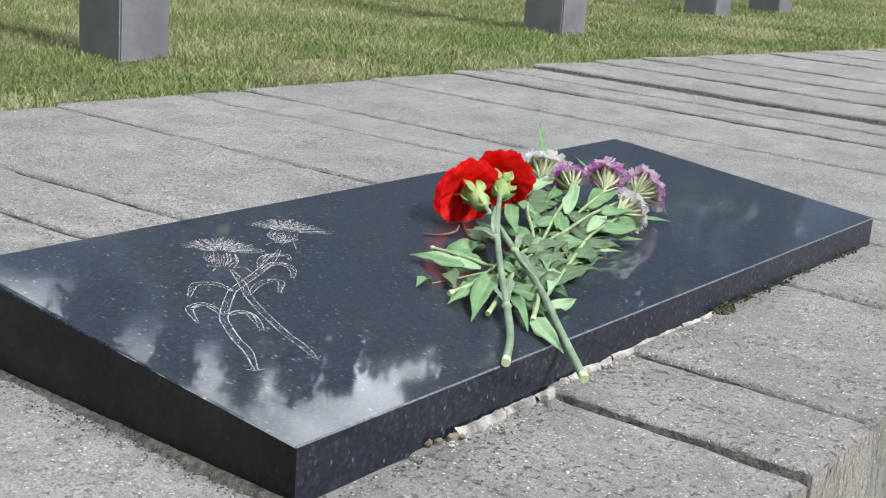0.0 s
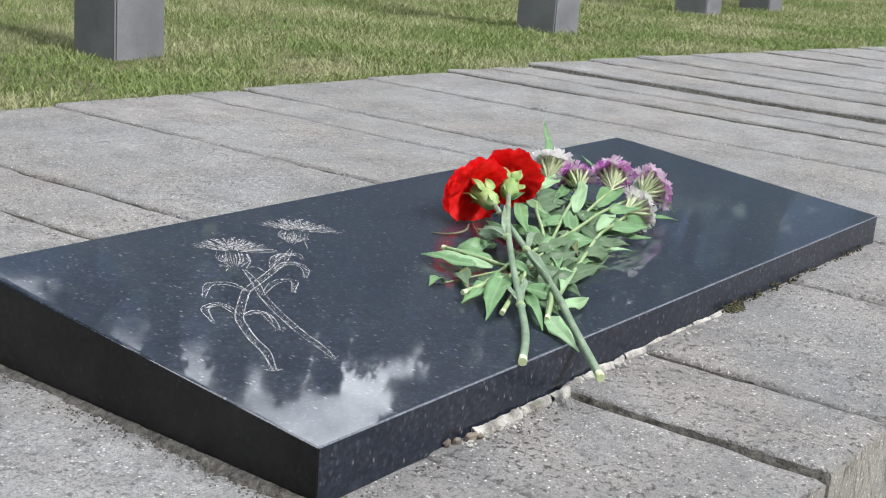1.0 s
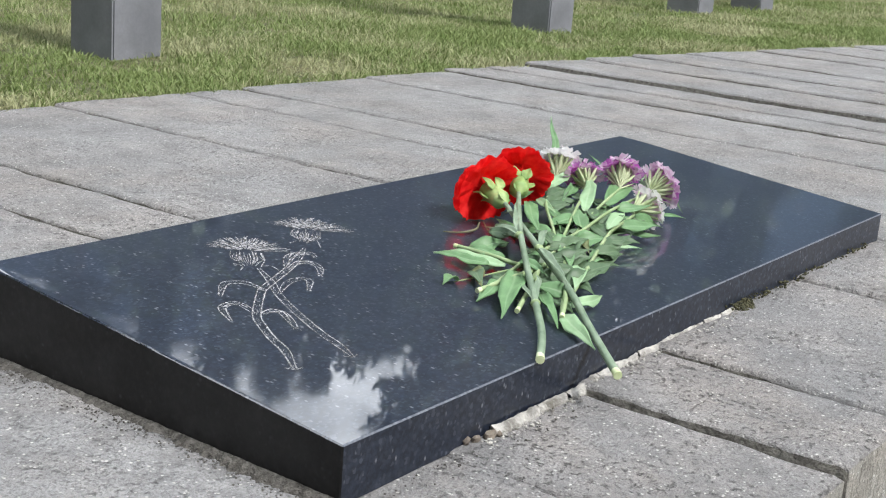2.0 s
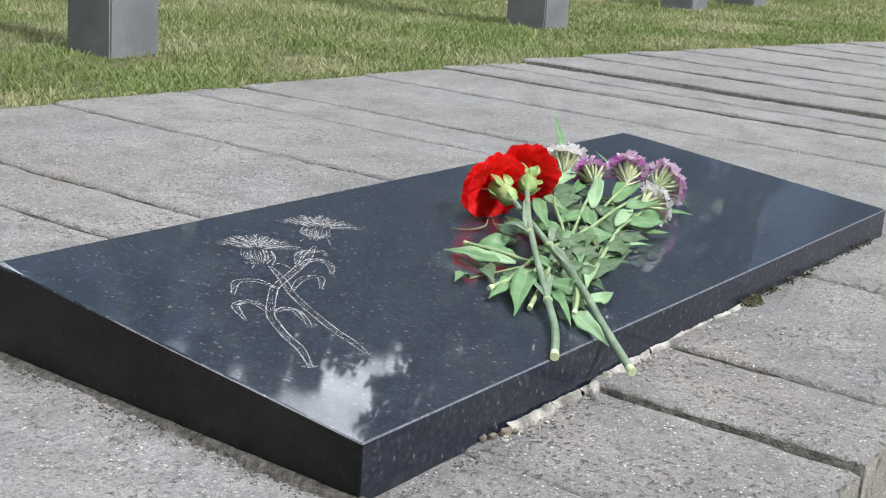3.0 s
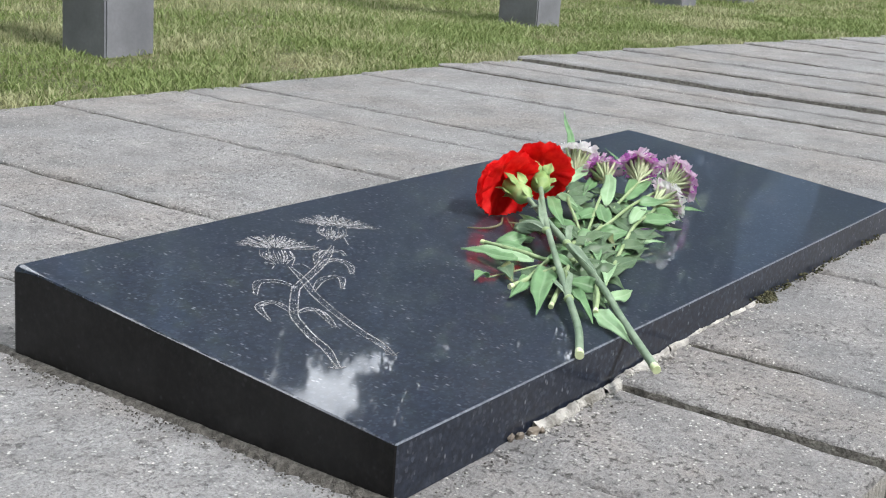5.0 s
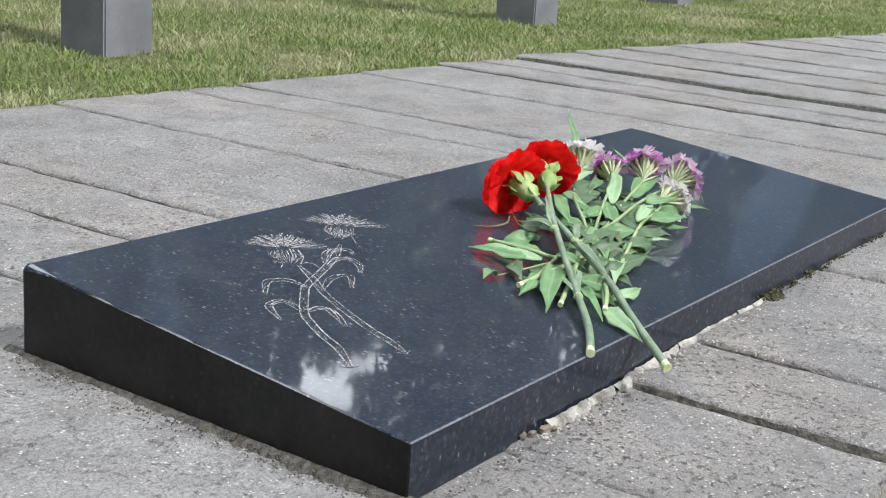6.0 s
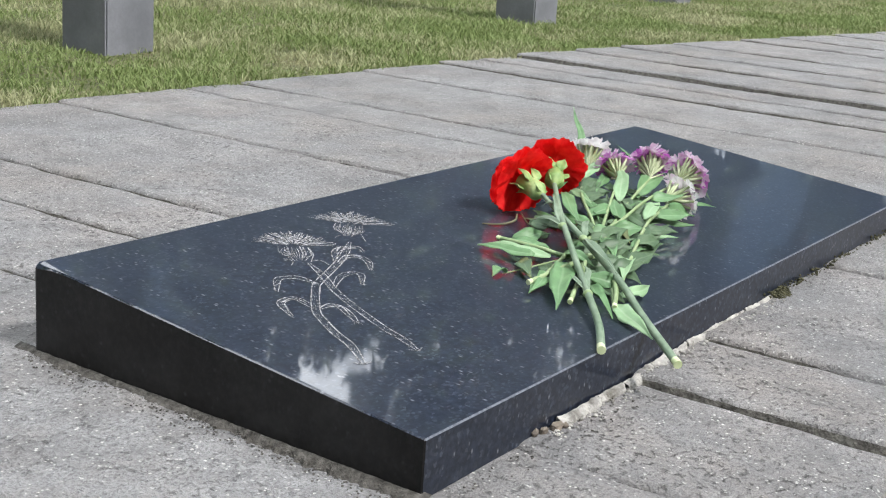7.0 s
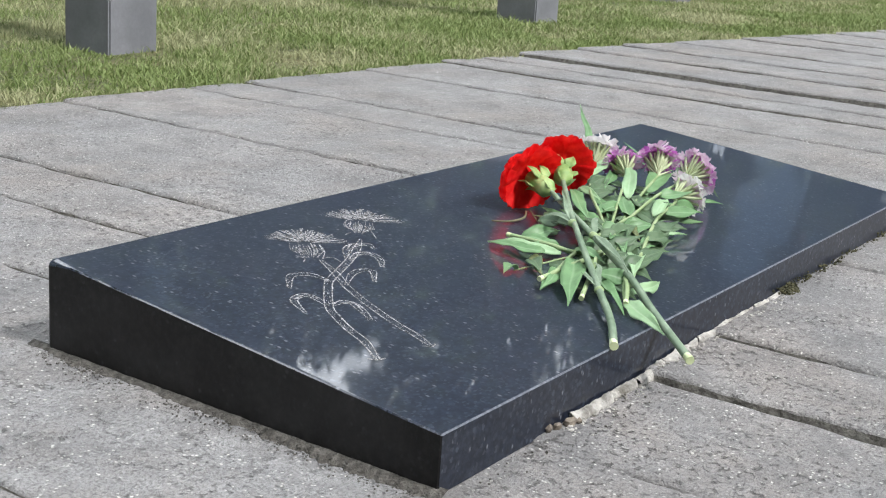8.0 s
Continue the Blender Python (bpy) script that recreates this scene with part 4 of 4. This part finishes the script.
    sweet_william([(0.530, 0.120, 0.080), (0.650, 0.170, 0.090), (0.760, 0.212, 0.096), (0.858, 0.250, 0.120), (1.000, 0.309, 0.131)],
                  (1.028, 0.344, 0.165), 0.050, 22, (PURPLE, BLUSH), "purple", 4, (
        ((0.901, 0.255, 0.117), (1.042, 0.326, 0.148), 0.025, LEAF_PALE),
        ((0.963, 0.251, 0.120), (1.104, 0.269, 0.130), 0.030, LEAF),
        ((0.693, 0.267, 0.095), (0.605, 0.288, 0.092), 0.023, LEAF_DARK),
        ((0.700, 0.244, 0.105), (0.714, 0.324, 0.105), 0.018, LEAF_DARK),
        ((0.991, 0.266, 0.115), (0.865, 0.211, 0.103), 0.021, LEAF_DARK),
        ((0.566, 0.233, 0.088), (0.509, 0.182, 0.081), 0.018, LEAF_OLIVE),
        ((1.108, 0.261, 0.117), (1.190, 0.296, 0.139), 0.015, LEAF_PALE),
        ((1.186, 0.244, 0.101), (1.143, 0.193, 0.090), 0.006, LEAF_DARK),
        ((0.804, 0.236, 0.100), (0.924, 0.290, 0.120), 0.023, LEAF_DARK),
        ((0.953, 0.233, 0.107), (0.864, 0.234, 0.110), 0.021, LEAF)))
    sweet_william([(0.545, 0.130, 0.088), (0.660, 0.180, 0.092), (0.770, 0.206, 0.096), (0.916, 0.241, 0.120), (1.043, 0.271, 0.132)],
                  (1.086, 0.293, 0.172), 0.056, 26, (PURPLE, BLUSH), "bright purple", 5, (
        ((0.729, 0.275, 0.101), (0.771, 0.342, 0.106), 0.021, LEAF),
        ((0.870, 0.304, 0.121), (0.786, 0.230, 0.106), 0.020, LEAF),
        ((0.904, 0.317, 0.120), (1.040, 0.340, 0.128), 0.015, LEAF_DARK),
        ((1.073, 0.292, 0.120), (1.121, 0.382, 0.165), 0.012, LEAF)))
    sweet_william([(0.500, 0.166, 0.083), (0.620, 0.190, 0.095), (0.749, 0.218, 0.100), (0.837, 0.290, 0.128), (0.954, 0.353, 0.125), (0.998, 0.371, 0.134)],
                  (1.044, 0.398, 0.179), 0.056, 28, (WHITE, WHITE), "white", 6, (
        ((0.832, 0.322, 0.129), (0.727, 0.234, 0.110), 0.025, LEAF),
        ((0.864, 0.325, 0.128), (0.837, 0.269, 0.118), 0.015, LEAF_PALE),
        ((0.944, 0.355, 0.132), (1.032, 0.353, 0.145), 0.025, LEAF_PALE),
        ((0.838, 0.339, 0.131), (0.957, 0.352, 0.137), 0.013, LEAF),
        ((0.933, 0.341, 0.121), (0.878, 0.275, 0.111), 0.021, LEAF_DARK),
        ((1.056, 0.409, 0.132), (1.234, 0.537, 0.201), 0.014, LEAF),
        ((1.018, 0.346, 0.130), (0.912, 0.302, 0.119), 0.018, LEAF)))
    # a spray that flowered out of view: bare leafy stems with cut feet
    spray = base("leafy_stem", (0.597, 0.21, 0.09))
    tagged(spray, "green leafy stem with pale cut ends lying in the bunch", "stem")
    for pts in (((0.640, 0.160, 0.094), (0.607, 0.189, 0.094), (0.601, 0.225, 0.098), (0.605, 0.300, 0.098)), ((0.640, 0.150, 0.096), (0.578, 0.163, 0.091), (0.477, 0.169, 0.085)),
                ((0.600, 0.150, 0.094), (0.547, 0.129, 0.086), (0.476, 0.103, 0.073)), ((0.590, 0.100, 0.084), (0.545, 0.071, 0.080), (0.512, 0.055, 0.069))):
        shoot = part("shoot", tube(pts, [0.0032, 0.0034, 0.0036], 8, 6), STEM_PALE, spray)
        a, b = Vector(pts[-1]), Vector(pts[-2])
        way = (a - b).normalized()
        part("cut_end", tube([a - way * 0.006, a, a + way * 0.002], [0.0036, 0.0039, 0.0038], 8, 2), CUT, shoot, "pale cut end")
    for a, b, w, arch, mat in (((0.597, 0.205, 0.090), (0.564, 0.310, 0.094), 0.014, 0.004, LEAF_PALE), ((0.618, 0.225, 0.092), (0.616, 0.290, 0.096), 0.017, 0.004, LEAF),
                               ((0.543, 0.226, 0.086), (0.516, 0.186, 0.080), 0.018, 0.008, LEAF_DARK), ((0.507, 0.168, 0.081), (0.463, 0.160, 0.074), 0.016, 0.003, LEAF),
                               ((0.693, 0.301, 0.105), (0.715, 0.252, 0.101), 0.020, 0.005, LEAF_DARK), ((0.723, 0.305, 0.112), (0.700, 0.255, 0.100), 0.018, 0.004, LEAF_DARK),
                               ((0.618, 0.285, 0.092), (0.680, 0.255, 0.101), 0.020, 0.005, LEAF)):
        part("leaf", blade(a, b, w * 1.3, arch, 0.3, face=UPRIGHT), mat, spray)
    bud = base("leaf_scrap", (0.499, 0.224, 0.083))
    tagged(bud, "small fallen leaf on a thin stalk lying on the slab", "leaf")
    part("stalk", tube(((0.600, 0.190, 0.089), (0.546, 0.208, 0.084), (0.499, 0.224, 0.0805)), [0.0014, 0.0013, 0.001], 6, 5), STEM_PALE, bud)
    part("leaf", blade((0.505, 0.224, 0.081), (0.474, 0.226, 0.081), 0.020, 0.006, 0.5), LEAF, bud)
    wilt = base("withered_tendril", (0.69, 0.33, 0.09))
    tagged(wilt, "withered brown tendril lying by the red blooms", "stem")
    part("stalk", tube(((0.672, 0.372, 0.0945), (0.690, 0.350, 0.0945), (0.715, 0.340, 0.098), (0.730, 0.345, 0.105)), [0.0012, 0.0022, 0.0014], 6, 6), WILT, wilt)
    part("stalk", tube(((0.735, 0.340, 0.106), (0.715, 0.315, 0.098), (0.700, 0.285, 0.092)), [0.0010, 0.0012, 0.0010], 6, 5), WILT, wilt)


build_slab()
build_bedding()
build_flowers()
build_post()
# distance, direction, elevation of the top seen from the slab, crown radius, share of the height where the crown begins
TREES = ((30, 70, 36, 4.2, 0.2), (31, 60, 36, 3.3, 0.12), (40, 55, 24.5, 3.0, 0.1), (36, 52.2, 23.6, 2.2, 0.2), (29, 48.6, 33, 1.1, 0.3), (36, 46.2, 25.4, 2.2, 0.2), (28, 44.7, 32, 0.5, 0.4),
         (35, 43.2, 24.0, 1.4, 0.2), (33, 41.2, 29.6, 1.1, 0.2), (33, 38.6, 29.4, 1.1, 0.2), (32, 36.6, 28.4, 0.6, 0.2), (36, 34.9, 27.1, 1.1, 0.2), (41, 33.6, 26.4, 1.6, 0.2), (38, 39.5, 27.5, 3.2, 0.2), (30, 31.3, 37, 1.3, 0.15), (40, 30.2, 36, 2.4, 0.15), (31, 28.4, 37, 1.7, 0.15), (42, 26.5, 35, 2.6, 0.15),
         (33, 25.2, 36, 1.8, 0.2), (31, 21.8, 36, 1.9, 0.15), (31, 19.0, 35, 0.7, 0.15), (38, 15.2, 36, 2.5, 0.46), (40, 18.6, 36, 2.1, 0.47), (31, 13.7, 35, 1.3, 0.15), (32, 10.2, 34, 2.0, 0.2), (33, 4, 33, 3.4, 0.2), (33, -6, 32, 4.5, 0.2))
for n, (dist, az, top_el, wide, low) in enumerate(TREES):
    build_tree(dist * math.cos(radians(az)), dist * math.sin(radians(az)), dist * math.tan(radians(top_el)), wide, low, 30 + n)
build_woods()
build_ground()
build_grass()
build_pavement()
